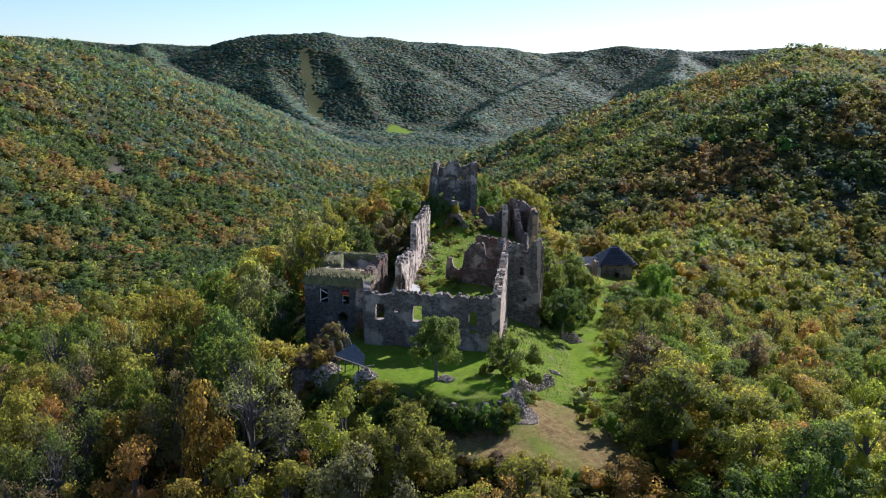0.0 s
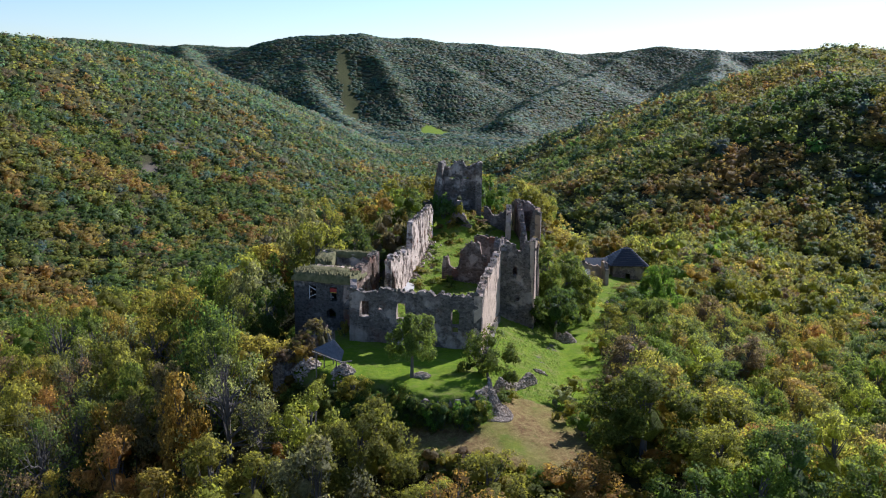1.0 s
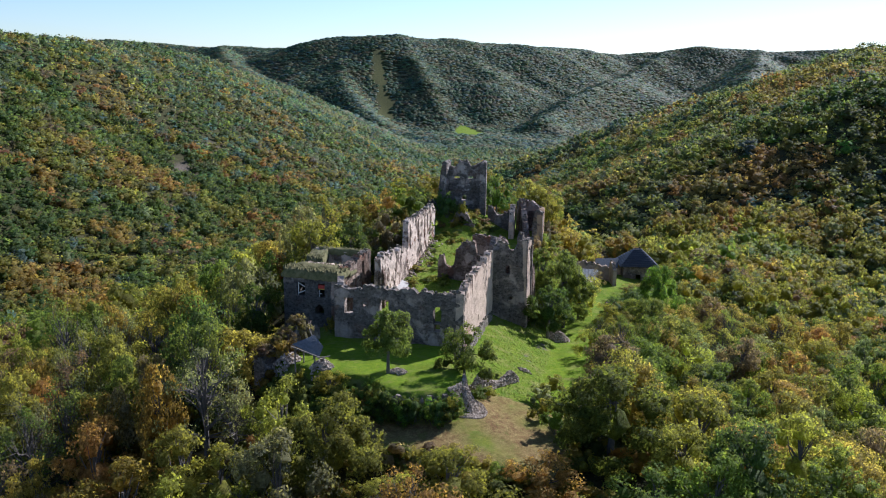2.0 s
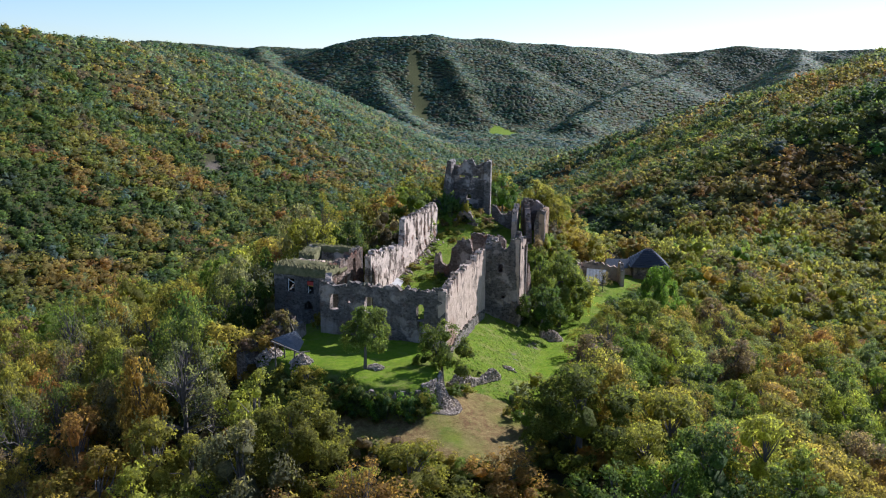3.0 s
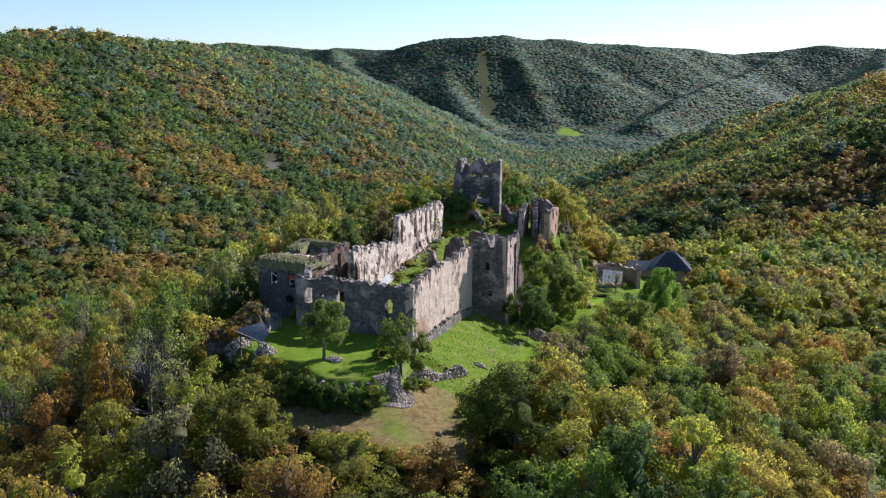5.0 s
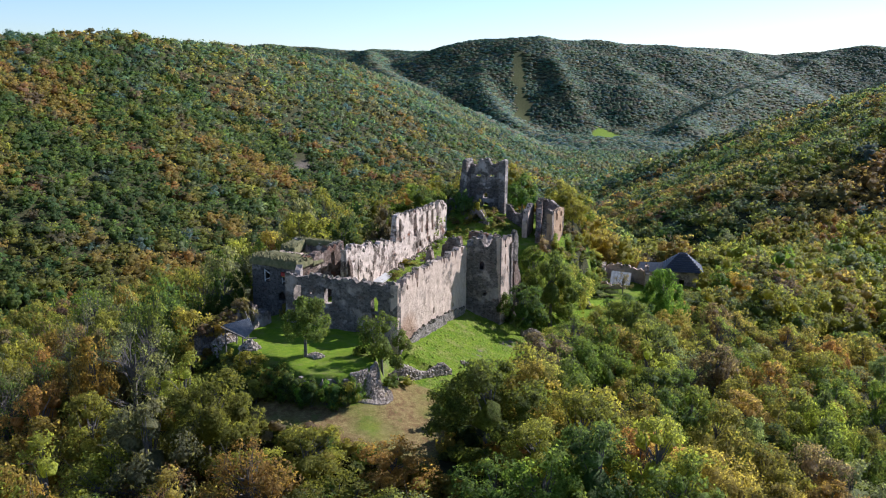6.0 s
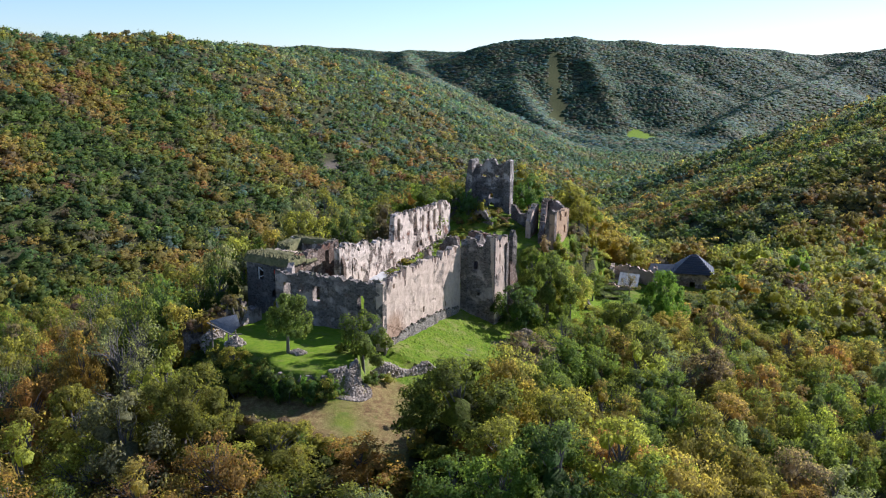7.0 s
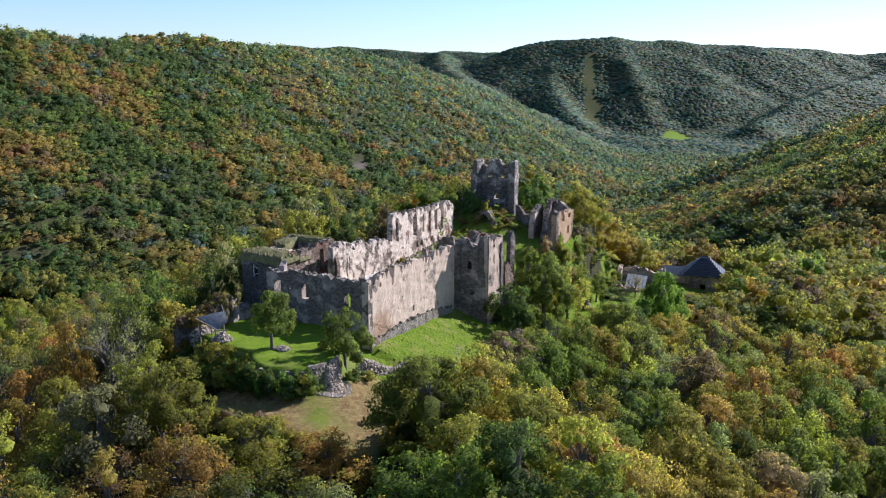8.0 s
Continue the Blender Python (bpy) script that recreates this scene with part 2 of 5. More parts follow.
# spurs of the far mountain: steepness and crest
FAR_ARMS = ((0.62, [(-120, 2950, 145), (-90, 2300, 20), (-10, 1900, -70)]), (0.75, [(85, 2900, 170), (140, 2300, 35), (180, 2080, -60)]),
            (0.45, [(420, 3050, 158), (400, 2700, 80), (330, 2350, 5)]), (0.72, [(1250, 3430, 148), (960, 2950, 72), (726, 2520, 22), (540, 2200, -26), (387, 1880, -66)]),
            (0.6, [(1650, 3450, 160), (1300, 2700, 85), (980, 2100, 10), (700, 1650, -55)]), (0.6, [(-690, 3940, 150), (-520, 2900, 100), (-330, 2100, 30), (-160, 1750, -40)]))


def soft_max(a, b, k):
    h = np.clip(0.5 + 0.5 * (a - b) / k, 0, 1)
    return b + (a - b) * h + k * h * (1 - h)


def hills(x, y):
    z = -84 - 12 * step(300, 1600, y) + 3 * wave(x, y, 300, 3)
    z = soft_max(ridge(x, y, LEFT_HILL, 0.5, 50) - 26 * np.exp(-((x + 165) / 110) ** 2 - ((y - 650) / 180) ** 2) + 5 * wave(x, y, 260, 5), z, 20)
    z = soft_max(ridge(x, y, RIGHT_HILL, 0.52, 40) + 5 * wave(x, y, 240, 6), z, 20)
    z = soft_max(ridge(x, y, RIGHT_ARM, 0.5, 40) + 4 * wave(x, y, 200, 8), z, 20)
    far = ridge(x, y, FAR_TOP, 0.34, 120)
    for steep, arm in FAR_ARMS:
        far = soft_max(far, ridge(x, y, arm, steep, 22), 22)
    far = far + 9 * (0.3 - np.abs(wave(x, 0.6 * y, 380, 19))) * step(140, 95, far)
    z = soft_max(far + 9 * wave(x, y, 420, 9) * step(1500, 2200, y), z, 25)
    z = soft_max(ridge(x, y, SPUR, 0.30, 24) - 0.10 * np.maximum(-34 - x, 0) * step(60, 10, y) + 1.2 * wave(x, y, 60, 4), z, 8)
    # a steep gully assumed in the spur's left flank, added to shade its trees
    return z - 13 * np.exp(-((x + 55) / 14) ** 2 - ((y + 32) / 14) ** 2)


def lawn_edge(x, y):
    """About 1 on the rim of the front lawn, less on it: a round platform and a strip before the wall."""
    round_part = np.hypot(x + 7.2, y + 12.2) - 6.2
    strip = np.maximum(np.maximum(-0.568 * (x + 24) - 0.823 * (y + 6.8), x + 1.6), -26.5 - x)
    strip = np.maximum(np.maximum(strip, 0.32 * x + 0.947 * y - 0.8), -12.0 - y)
    return 1 + np.minimum(round_part, strip) / 12


def along(x, y):
    """Metres right of the long curtain wall's line, along it, and in front of the short one."""
    return x * 0.9594 - y * 0.2844, x * 0.2844 + y * 0.9594, -(0.32 * x + 0.947 * y)


def castle_hill(x, y):
    u, s, v = along(x, y)
    path = np.maximum(-7.9 - 0.078 * s, -11.4) - 0.2 * np.maximum(s - 62, 0)
    wall_foot = -3.9 - 0.045 * np.clip(s, 0, 60)
    right = wall_foot + (path - wall_foot) * np.clip(u / 11.5, 0, 1) - 0.42 * np.maximum(u - 18.5, 0)
    # the court inside the walls climbs to the keep
    court = -1.4 + 0.055 * np.clip(y - 30, 0, 40) - 0.10 * np.clip(x + 0.25 * (62 - y), 0, 14) * step(95, 60, y)
    court = court + 4.6 * np.exp(-(((x - 8) / 9) ** 2 + ((y - 84) / 11) ** 2) ** 1.5)
    inside = np.where(u < -0.6, court, right)
    inside = np.where(y > 62, court + (right - court) * step(9, 16.5, u + 6), inside)
    # left flank
    lf = -(x * 0.968 - y * 0.25) - 19
    inside = inside - 0.28 * np.maximum(lf, 0)
    # front lawn, its retaining drop and the lower terrace
    e = (lawn_edge(x, y) - 1) * 12
    low = -5.5 - 0.03 * np.clip(v - 16, 0, 10) - 0.16 * np.clip(x + 1, 0, 12) - 0.42 * np.maximum(v - 26, 0) - 0.3 * np.maximum(-15 - x, 0)
    lawn = -1.95 + 0.035 * np.clip(v, 0, 14)
    front = lawn + (np.minimum(-4.9, lawn) - lawn) * step(-0.15, 0.75, e)
    front = front + (low - np.minimum(-4.9, lawn)) * step(0.4, 5.5, e)
    mixv = step(-0.95, -0.45, v)
    sidefront = front + (right - front) * step(4.0, 10.0, u) * step(26, 10, v)
    sidefront = np.where((u > 0) & (v < 9), np.minimum(sidefront, soft_max(right, front, 0.8)), sidefront)
    sidefront = np.maximum(sidefront, -1.9 - 2.0 * np.maximum(np.hypot(x + 1.6, y + 14.9) - 0.5, 0))
    return inside + (sidefront - inside) * mixv


def ground_z(x, y):
    x, y = np.asarray(x, float), np.asarray(y, float)
    far_off = np.maximum(np.hypot((x - 4) / 1.0, np.maximum(np.abs(y - 33) - 52, 0)) - 26, 0)
    k = step(0, 26, far_off)
    return castle_hill(x, y) * (1 - k) + hills(x, y) * k + 0.10 * wave(x, y, 7, 2) + 0.06 * wave(x, y, 2.5, 12)


def gz(x, y):
    return float(ground_z(x, y))


def clearing(x, y):
    """1 where no trees grow: castle, lawns, path."""
    u, s, v = along(x, y)
    c = step(1.1, 1.04, lawn_edge(x, y))
    c = np.maximum(c, ((x > -16) & (x < 11 + 0.25 * (y + 20)) & (v > 0) & (v < 27.5)) * 1.0)
    c = np.maximum(c, ((u > -1) & (u < 18) & (v < 2) & (s < 52)) * 1.0)
    lx = x * 0.968 - y * 0.25
    c = np.maximum(c, ((lx > -20) & (u < 2) & (v < 2) & (y < 100)) * 1.0)
    c = np.maximum(c, ((x > -29) & (x < -8) & (y > 5) & (y < 31)) * 1.0)
    c = np.maximum(c, ((u > 9) & (u < 19) & (s > 40) & (s < 90)) * 1.0)
    c = np.maximum(c, ((np.abs(x - 30 - (y - 45) * 0.45) < 6.5) & (y > 42) & (y < 112)) * 1.0)
    c = np.maximum(c, (np.hypot(x - 60, y - 113) < 13) * 1.0)
    c = np.maximum(c, (np.hypot(x - 46, y - 96) < 11) * 1.0)
    c = np.maximum(c, ((x > 0) & (x < 31) & (y > 55) & (y < 92)) * 1.0)
    return c


def sight_cap(x, y):
    """The greatest height of trees that keeps the hut, the annexe and the path in the camera's view."""
    cap = np.full(np.shape(x), 99.0)
    g = ground_z(x, y)
    for hx, hy, hz, half in ((61.5, 113.5, -21.5, 6.5), (45.5, 97, -17.8, 6.5), (36, 78, -14.0, 4.5), (30, 62, -12.6, 4.5)):
        for ex in (-28, -12, 4, 20, 32) if hy > 100 else (-28, -12, 4, 12):
            L = math.hypot(hx - ex, hy + 112)
            dx, dy = (ex - hx) / L, (-112 - hy) / L
            along_, off = (x - hx) * dx + (y - hy) * dy, np.abs((x - hx) * dy - (y - hy) * dx)
            ray_z = hz + (54 / L) * along_
            cap = np.where((along_ > 0) & (off < half * (1 - 0.4 * along_ / L)), np.minimum(cap, ray_z - g), cap)
    return np.maximum(cap, 0.0)


def far_cut(x, y):
    """The felled strip up the far mountain."""
    return ((np.abs(x - 26 + 0.03 * (y - 2100)) < 18 + 8 * wave(x, y, 90, 51)) & (y > 2060) & (y < 2620)) * 1.0


def scree_at(x, y):
    k = 0.35 * wave(x, y, 26, 52)
    return np.maximum(np.hypot((x + 172) / 12, (y - 606) / 20) < 0.9 + k, np.hypot((x + 164) / 10, (y - 690) / 30) < 0.6 + 2 * k) * 1.0


def axis(bounds):
    out = [bounds[0][0]]
    for a, b, n in bounds:
        out += list(np.linspace(a, b, n + 1)[1:])
    return np.array(out)


def mesh_object(name, verts, faces, mat, parent=None, label="", smooth=False):
    base = np.array(parent.location if parent else (0, 0, 0))
    if parent and parent.parent:
        base = base + np.array(parent.parent.location)
    me = bpy.data.meshes.new(name)
    me.from_pydata((np.asarray(verts, float) - base).tolist(), [], [list(map(int, f)) for f in faces])
    me.materials.append(mat)
    if smooth:
        me.shade_smooth()
    me.update()
    ob = new(name, me)
    if parent:
        ob.parent = parent
    if label:
        tagged(ob, label)
    return ob


def thing(name, at, label, category, group="", kind=""):
    ob = new(name)
    ob.empty_display_size = 0.5
    ob.location = at
    return tagged(ob, label, category, group, kind)


def build_ground():
    gx = axis([(-4200, -2300, 6), (-2300, -900, 32), (-900, -220, 26), (-220, -60, 20), (-60, -26, 20), (-26, 28, 80), (28, 70, 28), (70, 240, 22), (240, 900, 30), (900, 2300, 36), (2300, 4200, 6)])
    gy = axis([(-400, -60, 12), (-60, -30, 14), (-30, 40, 104), (40, 110, 56), (110, 300, 24), (300, 1000, 28), (1000, 2000, 26), (2000, 4700, 44)])
    X, Y = np.meshgrid(gx, gy)
    Z = ground_z(X, Y)
    nx, ny = len(gx), len(gy)
    idx = np.arange(nx * ny).reshape(ny, nx)
    F = np.stack([idx[:-1, :-1], idx[:-1, 1:], idx[1:, 1:], idx[1:, :-1]], -1).reshape(-1, 4)
    ob = mesh_object("ground", np.stack([X, Y, Z], -1).reshape(-1, 3), F, GROUND, smooth=True)
    u, s, v = along(X, Y)
    c = clearing(X, Y)
    lower = ((v > 6) & (lawn_edge(X, Y) > 1.12) & (u > -30)) * step(29, 27, v)
    dry = lower * c * np.clip(0.85 + 0.35 * wave(X, Y, 9, 21), 0, 1)
    mown = np.maximum(step(1.0, 0.96, lawn_edge(X, Y)) * (v > 0), step(10.5, 12, u) * step(18, 16.5, u) * (v < 10) * (s < 90)) * np.clip(0.7 + 0.6 * wave(X, Y, 8, 23), 0, 1)
    meadow = ((np.hypot((X - 222) / 32, (Y - 1890) / 125) < 1)) * 1.0
    cut = far_cut(X, Y)
    scree = scree_at(X, Y)
    bare = np.clip(0.8 * scree + 0.3 * (lawn_edge(X, Y) > 1.0) * (lawn_edge(X, Y) < 1.07) * (v > 0) + 0.9 * step(0.25, 0.5, wave(X, Y, 5, 31)) * (np.abs(u - 7 - 0.1 * s) < 0.8) * (v < 0) * (s < 30), 0, 1)
    for name, val in (("turf", np.maximum(np.maximum(c, meadow), 0.10 * cut)), ("dry", dry), ("mown", np.maximum(mown * c, 0.45 * meadow)), ("bare", bare)):
        a = ob.data.attributes.new(name, "FLOAT", "POINT")
        a.data.foreach_set("value", val.reshape(-1).astype(np.float32))
    return tagged(ob, "wooded hills round a grassy castle spur", "ground", kind="structure")


build_ground()


# ---- ruined masonry ----
def n1(v, seed=0.0):
    return noise.noise(Vector((v, seed * 7.31, seed * 1.7)))


def ragged(s, rough, seed):
    """Uneven broken wall head: long sags, tooth-like stumps, loose stones."""
    h = 0.55 * n1(s / 3.1, seed) + 0.5 * n1(s / 1.1, seed + 3) + 0.35 * n1(s / 0.42, seed + 5)
    tooth = n1(s / 1.7, seed + 9)
    gap = n1(s / 0.62, seed + 11)
    return rough * (h + (-0.8 if tooth < -0.28 else 0.0) + (-0.7 if gap < -0.12 else 0.25))


def profile(points, s):
    return float(np.interp(s, [p[0] for p in points], [p[1] for p in points]))


def ruin_wall(name, p0, p1, thick, base, top, mat, parent, openings=(), rough=0.5, seed=1.0, label="", grain=0.5, relief=0.10, batter=0.0):
    """A masonry wall from p0 to p1 whose outer face lies on that line and whose body lies to its left. base and top are lists of
    (metres along, height); openings are (from, to, sill, head, arched)."""
    p0, p1 = Vector(p0), Vector(p1)
    L = (p1 - p0).length
    d = (p1 - p0) / L
    nrm = Vector((-d.y, d.x))
    zlo = min(z for _, z in base)
    zhi = max(z for _, z in top) + rough
    ss = set(np.linspace(0, L, max(2, int(L / grain)) + 1).round(3))
    zs = set(np.linspace(zlo, zhi, max(2, int((zhi - zlo) / (grain * 1.2))) + 1).round(3))
    for a, b, c, e, arch in openings:
        ss = {v for v in ss if not (a - 0.12 < v < b + 0.12 and 0 < v < L)} | set(np.linspace(a, b, 7 if arch else 3).round(3))
        zs = {v for v in zs if not (abs(v - c) < 0.15 or abs(v - e) < 0.15)} | {round(c, 3), round(e, 3)}
        if arch:
            zs |= {round(e - (b - a) * k, 3) for k in (0.12, 0.28, 0.5)}
    ss, zs = sorted(ss), sorted(zs)
    tops = [profile(top, s) + ragged(s + seed * 13, rough, seed) for s in ss]
    bots = [profile(base, s) for s in ss]
    ni, nj = len(ss), len(zs)

    def z_at(i, j):
        return min(max(zs[j], bots[i]), max(tops[i], bots[i] + 0.05))

    solid = np.zeros((ni - 1, nj - 1), bool)
    for i in range(ni - 1):
        for j in range(nj - 1):
            if z_at(i, j + 1) - z_at(i, j) < 0.02 and z_at(i + 1, j + 1) - z_at(i + 1, j) < 0.02:
                continue
            sm, zm = (ss[i] + ss[i + 1]) / 2, (zs[j] + zs[j + 1]) / 2
            hole = False
            for a, b, c, e, arch in openings:
                if a < sm < b and c < zm < e:
                    hole = True
                    if arch:
                        r = (b - a) / 2
                        if zm > e - r and ((sm - (a + b) / 2) / r) ** 2 + ((zm - (e - r)) / r) ** 2 > 1.0:
                            hole = False
            solid[i, j] = not hole
    verts, faces, index = [], [], {}

    def vert(i, j, side):
        key = (i, j, side)
        if key not in index:
            z = z_at(i, j)
            q = Vector((ss[i] * 0.8, z * 0.8, seed * 5 + side * 40))
            off = relief * (noise.noise(q) + 0.5 * noise.noise(q * 2.7))
            t = (-off if side == 0 else thick + off) + (batter * (z - zlo) if side == 0 else 0)
            jit = 0.10 * noise.noise(q * 1.9 + Vector((9, 0, 0))) if 0 < i < ni - 1 else 0.0
            w = p0 + d * (ss[i] + jit) + nrm * t
            index[key] = len(verts)
            dz = 0.22 * noise.noise(q * 1.3 + Vector((0, 5, 0))) if side == 1 and z > tops[i] - 0.05 else 0.0
            verts.append((w.x, w.y, z + dz))
        return index[key]

    for i in range(ni - 1):
        for j in range(nj - 1):
            if not solid[i, j]:
                continue
            c = [(i, j), (i + 1, j), (i + 1, j + 1), (i, j + 1)]
            faces.append([vert(*q, 0) for q in c])
            faces.append([vert(*q, 1) for q in reversed(c)])
            for (a, b), (di, dj) in zip(((0, 1), (1, 2), (2, 3), (3, 0)), ((0, -1), (1, 0), (0, 1), (-1, 0))):
                ii, jj = i + di, j + dj
                if not (0 <= ii < ni - 1 and 0 <= jj < nj - 1 and solid[ii, jj]):
                    faces.append([vert(*c[b], 0), vert(*c[a], 0), vert(*c[a], 1), vert(*c[b], 1)])
    return mesh_object(name, verts, faces, mat, parent, label)


ROCK_V = np.array([(-.5, -.5, -.4), (.5, -.45, -.45), (.45, .5, -.4), (-.5, .45, -.45), (-.4, -.42, .42), (.42, -.4, .38), (.38, .4, .45), (-.42, .4, .36)])
ROCK_F = [(0, 3, 2, 1), (4, 5, 6, 7), (0, 1, 5, 4), (1, 2, 6, 5), (2, 3, 7, 6), (3, 0, 4, 7)]


def stones(name, places, parent, label="", mat=None, seed=1):
    """Many loose stones as one mesh: places are (x, y, z, size)."""
    r = np.random.RandomState(seed)
    V, F = [], []
    for x, y, z, size in places:
        m = np.array(Euler(r.uniform(-0.6, 0.6, 3) + np.array((0, 0, r.uniform(0, 6)))).to_matrix())
        q = (ROCK_V + r.uniform(-0.13, 0.13, (8, 3))) * size * r.uniform(0.65, 1.3, 3)
        k = len(V)
        V += list(q @ m.T + (x, y, z))
        F += [[k + i for i in f] for f in ROCK_F]
    return mesh_object(name, V, F, mat or RUBBLE, parent, label)


def wall_head_stones(p0, p1, thick, top, rough, seed, parent, per=2.2):
    """Loose stones along the broken head of a wall."""
    r = np.random.RandomState(int(seed * 10))
    p0, p1 = Vector(p0), Vector(p1)
    L = (p1 - p0).length
    d = (p1 - p0) / L
    nrm = Vector((-d.y, d.x))
    out = []
    for k in range(int(L * per)):
        s = r.uniform(0, L)
        w = p0 + d * s + nrm * r.uniform(0.1, thick - 0.1)
        out.append((w.x, w.y, profile(top, s) + ragged(s + seed * 13, rough, seed) + 0.02, r.uniform(0.22, 0.5)))
    return tagged(stones("coping_rubble", out, parent, mat=COPING, seed=int(seed * 7) + 1), kind="stuff")


def capped_wall(name, p0, p1, thick, base, top, mat, parent, **kw):
    w = ruin_wall(name, p0, p1, thick, base, top, mat, parent, **kw)
    wall_head_stones(p0, p1, thick, top, kw.get("rough", 0.5), kw.get("seed", 1.0), parent)
    return w


# short curtain wall towards the lawn and the long one beside the path
A, B, C = (0.0, 0.0), (-18.6, 6.25), (8.4, 28.4)
curtain = thing("curtain_wall", (0, 0, -1.3), "roofless shaded rubble-stone curtain wall with empty windows", "castle wall")
FRONT_TOP = [(0, 5.9), (1.2, 5.7), (6, 6.2), (9, 5.9), (12, 6.3), (16, 6.0), (18.4, 6.4), (19.6, 5.9)]
capped_wall("front_wall", B, A, 1.15, [(0, -1.9), (19.6, -3.0)], FRONT_TOP, STONE, curtain, rough=0.38, seed=2.0, grain=0.42,
            openings=[(1.55, 2.95, 2.0, 4.35, False), (7.05, 8.4, 1.9, 4.3, False), (15.15, 16.35, 1.4, 3.9, True), (15.3, 16.2, 0.2, 1.2, False), (4.3, 4.9, 3.0, 3.5, True)], label="front wall of grey rubble stone with three windows")
LONG_TOP = [(0, 5.9), (3, 6.1), (8, 6.4), (14, 6.3), (20, 6.3), (25, 6.3), (29.6, 6.5)]
long_dir = (Vector(C) - Vector(A)).normalized()
capped_wall("long_wall", A, C, 1.15, [(0, -4.4), (29.6, -6.2)], LONG_TOP, BUFF, curtain, rough=0.95, seed=3.3, grain=0.36,
            openings=[(7.2, 7.6, 4.1, 5.0, False), (3.3, 3.75, 4.6, 5.4, True), (14.0, 14.5, -1.9, -0.9, False), (22.8, 23.3, -3.0, -2.1, True)], label="long wall with buff plaster, sunlit")
# battered stone footing of the long wall
rr = np.random.RandomState(5)
out_ = Vector((long_dir.y, -long_dir.x)) * 0.32
capped_wall("stone_footing", Vector(A) + out_ + long_dir * 0.3, Vector(C) + out_ - long_dir * 1.2, 0.34, [(0, -5.6), (28, -7.6)], [(0, -2.9), (4, -3.1), (9, -2.6), (14, -2.9), (20, -3.3), (28, -4.4)], BARE, curtain, rough=0.16, seed=3.9, grain=0.32, relief=0.2, label="bare stone footing below the plaster")

# square flanking tower
bastion = thing("flanking_tower", (11.5, 31, -7.5), "tall roofless square stone flanking tower with broken top", "tower")
D, E, F_, G_ = (8.4, 28.7), (14.6, 28.5), (16.7, 34.6), (10.4, 36.6)
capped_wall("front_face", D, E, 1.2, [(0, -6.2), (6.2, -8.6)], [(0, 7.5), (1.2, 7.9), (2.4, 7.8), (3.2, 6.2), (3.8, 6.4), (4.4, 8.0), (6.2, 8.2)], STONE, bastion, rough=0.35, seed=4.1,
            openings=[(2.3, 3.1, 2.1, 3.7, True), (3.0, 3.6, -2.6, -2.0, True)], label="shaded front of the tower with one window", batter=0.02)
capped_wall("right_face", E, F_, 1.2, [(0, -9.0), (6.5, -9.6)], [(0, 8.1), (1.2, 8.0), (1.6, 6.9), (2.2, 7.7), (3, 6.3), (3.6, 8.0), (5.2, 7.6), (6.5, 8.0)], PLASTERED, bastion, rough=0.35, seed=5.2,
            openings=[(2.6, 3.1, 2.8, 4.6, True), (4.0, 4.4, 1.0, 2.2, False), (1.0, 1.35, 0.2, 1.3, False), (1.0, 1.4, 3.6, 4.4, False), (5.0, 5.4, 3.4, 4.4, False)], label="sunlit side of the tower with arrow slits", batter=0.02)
capped_wall("back_face", F_, G_, 1.1, [(0, -9), (6.6, -4)], [(0, 7.2), (3, 5.0), (6.6, 5.6)], STONE, bastion, rough=0.5, seed=6.4)
capped_wall("inner_face", G_, D, 1.1, [(0, -4), (8, -5)], [(0, 5.2), (4, 4.8), (8, 7.2)], STONE, bastion, rough=0.5, seed=7.4)
capped_wall("spur_wall", (17.0, 35.4), (18.6, 40.5), 1.1, [(0, -9.8), (5.3, -9.8)], [(0, 2.8), (1.5, 2.2), (3.0, 0.6), (4.0, -1.5), (5.3, -3.4)], BRICKY, bastion, rough=0.55, seed=8.8, label="broken wall running on behind the tower")

# the palace wall with its tall slot windows, sunlit from the court
palace = thing("palace_wall", (-6, 45, 0), "long ruined palace wall with pale plaster and tall window slots", "castle wall")
P0, P1 = (-12.6, 19.6), (0.15, 70.4)
PL = math.hypot(P1[0] - P0[0], P1[1] - P0[1])
slots = []
for s0, w_, z0, z1 in ((23.6, 1.3, 3.9, 8.6), (31.6, 1.7, 3.6, 8.3), (36.0, 1.0, 3.7, 7.6), (38.9, 1.3, 3.4, 8.1), (42.3, 1.2, 3.2, 8.0), (45.4, 1.3, 3.0, 9.4)):
    slots.append((s0, s0 + w_, z0, z1, True))
slots += [(33.0, 34.2, 0.9, 2.3, True), (35.0, 36.2, 0.9, 2.3, True), (40.4, 41.6, 0.6, 2.4, True), (43.4, 44.6, 0.4, 2.0, True)]
PTOP = [(0, 7.5), (1.5, 7.4), (3, 7.8), (6, 6.6), (11, 6.4), (13.6, 5.2), (15, 5.9), (20.6, 5.0), (20.9, 4.4), (22.0, 4.2), (22.3, 9.6), (26, 9.5), (33, 9.2), (40, 9.0), (45.2, 9.0), (45.6, 5.0), (46.6, 5.2), (47.2, 9.2), (49.5, 9.0), (52.4, 8.4)]
niches = []
nr = np.random.RandomState(15)
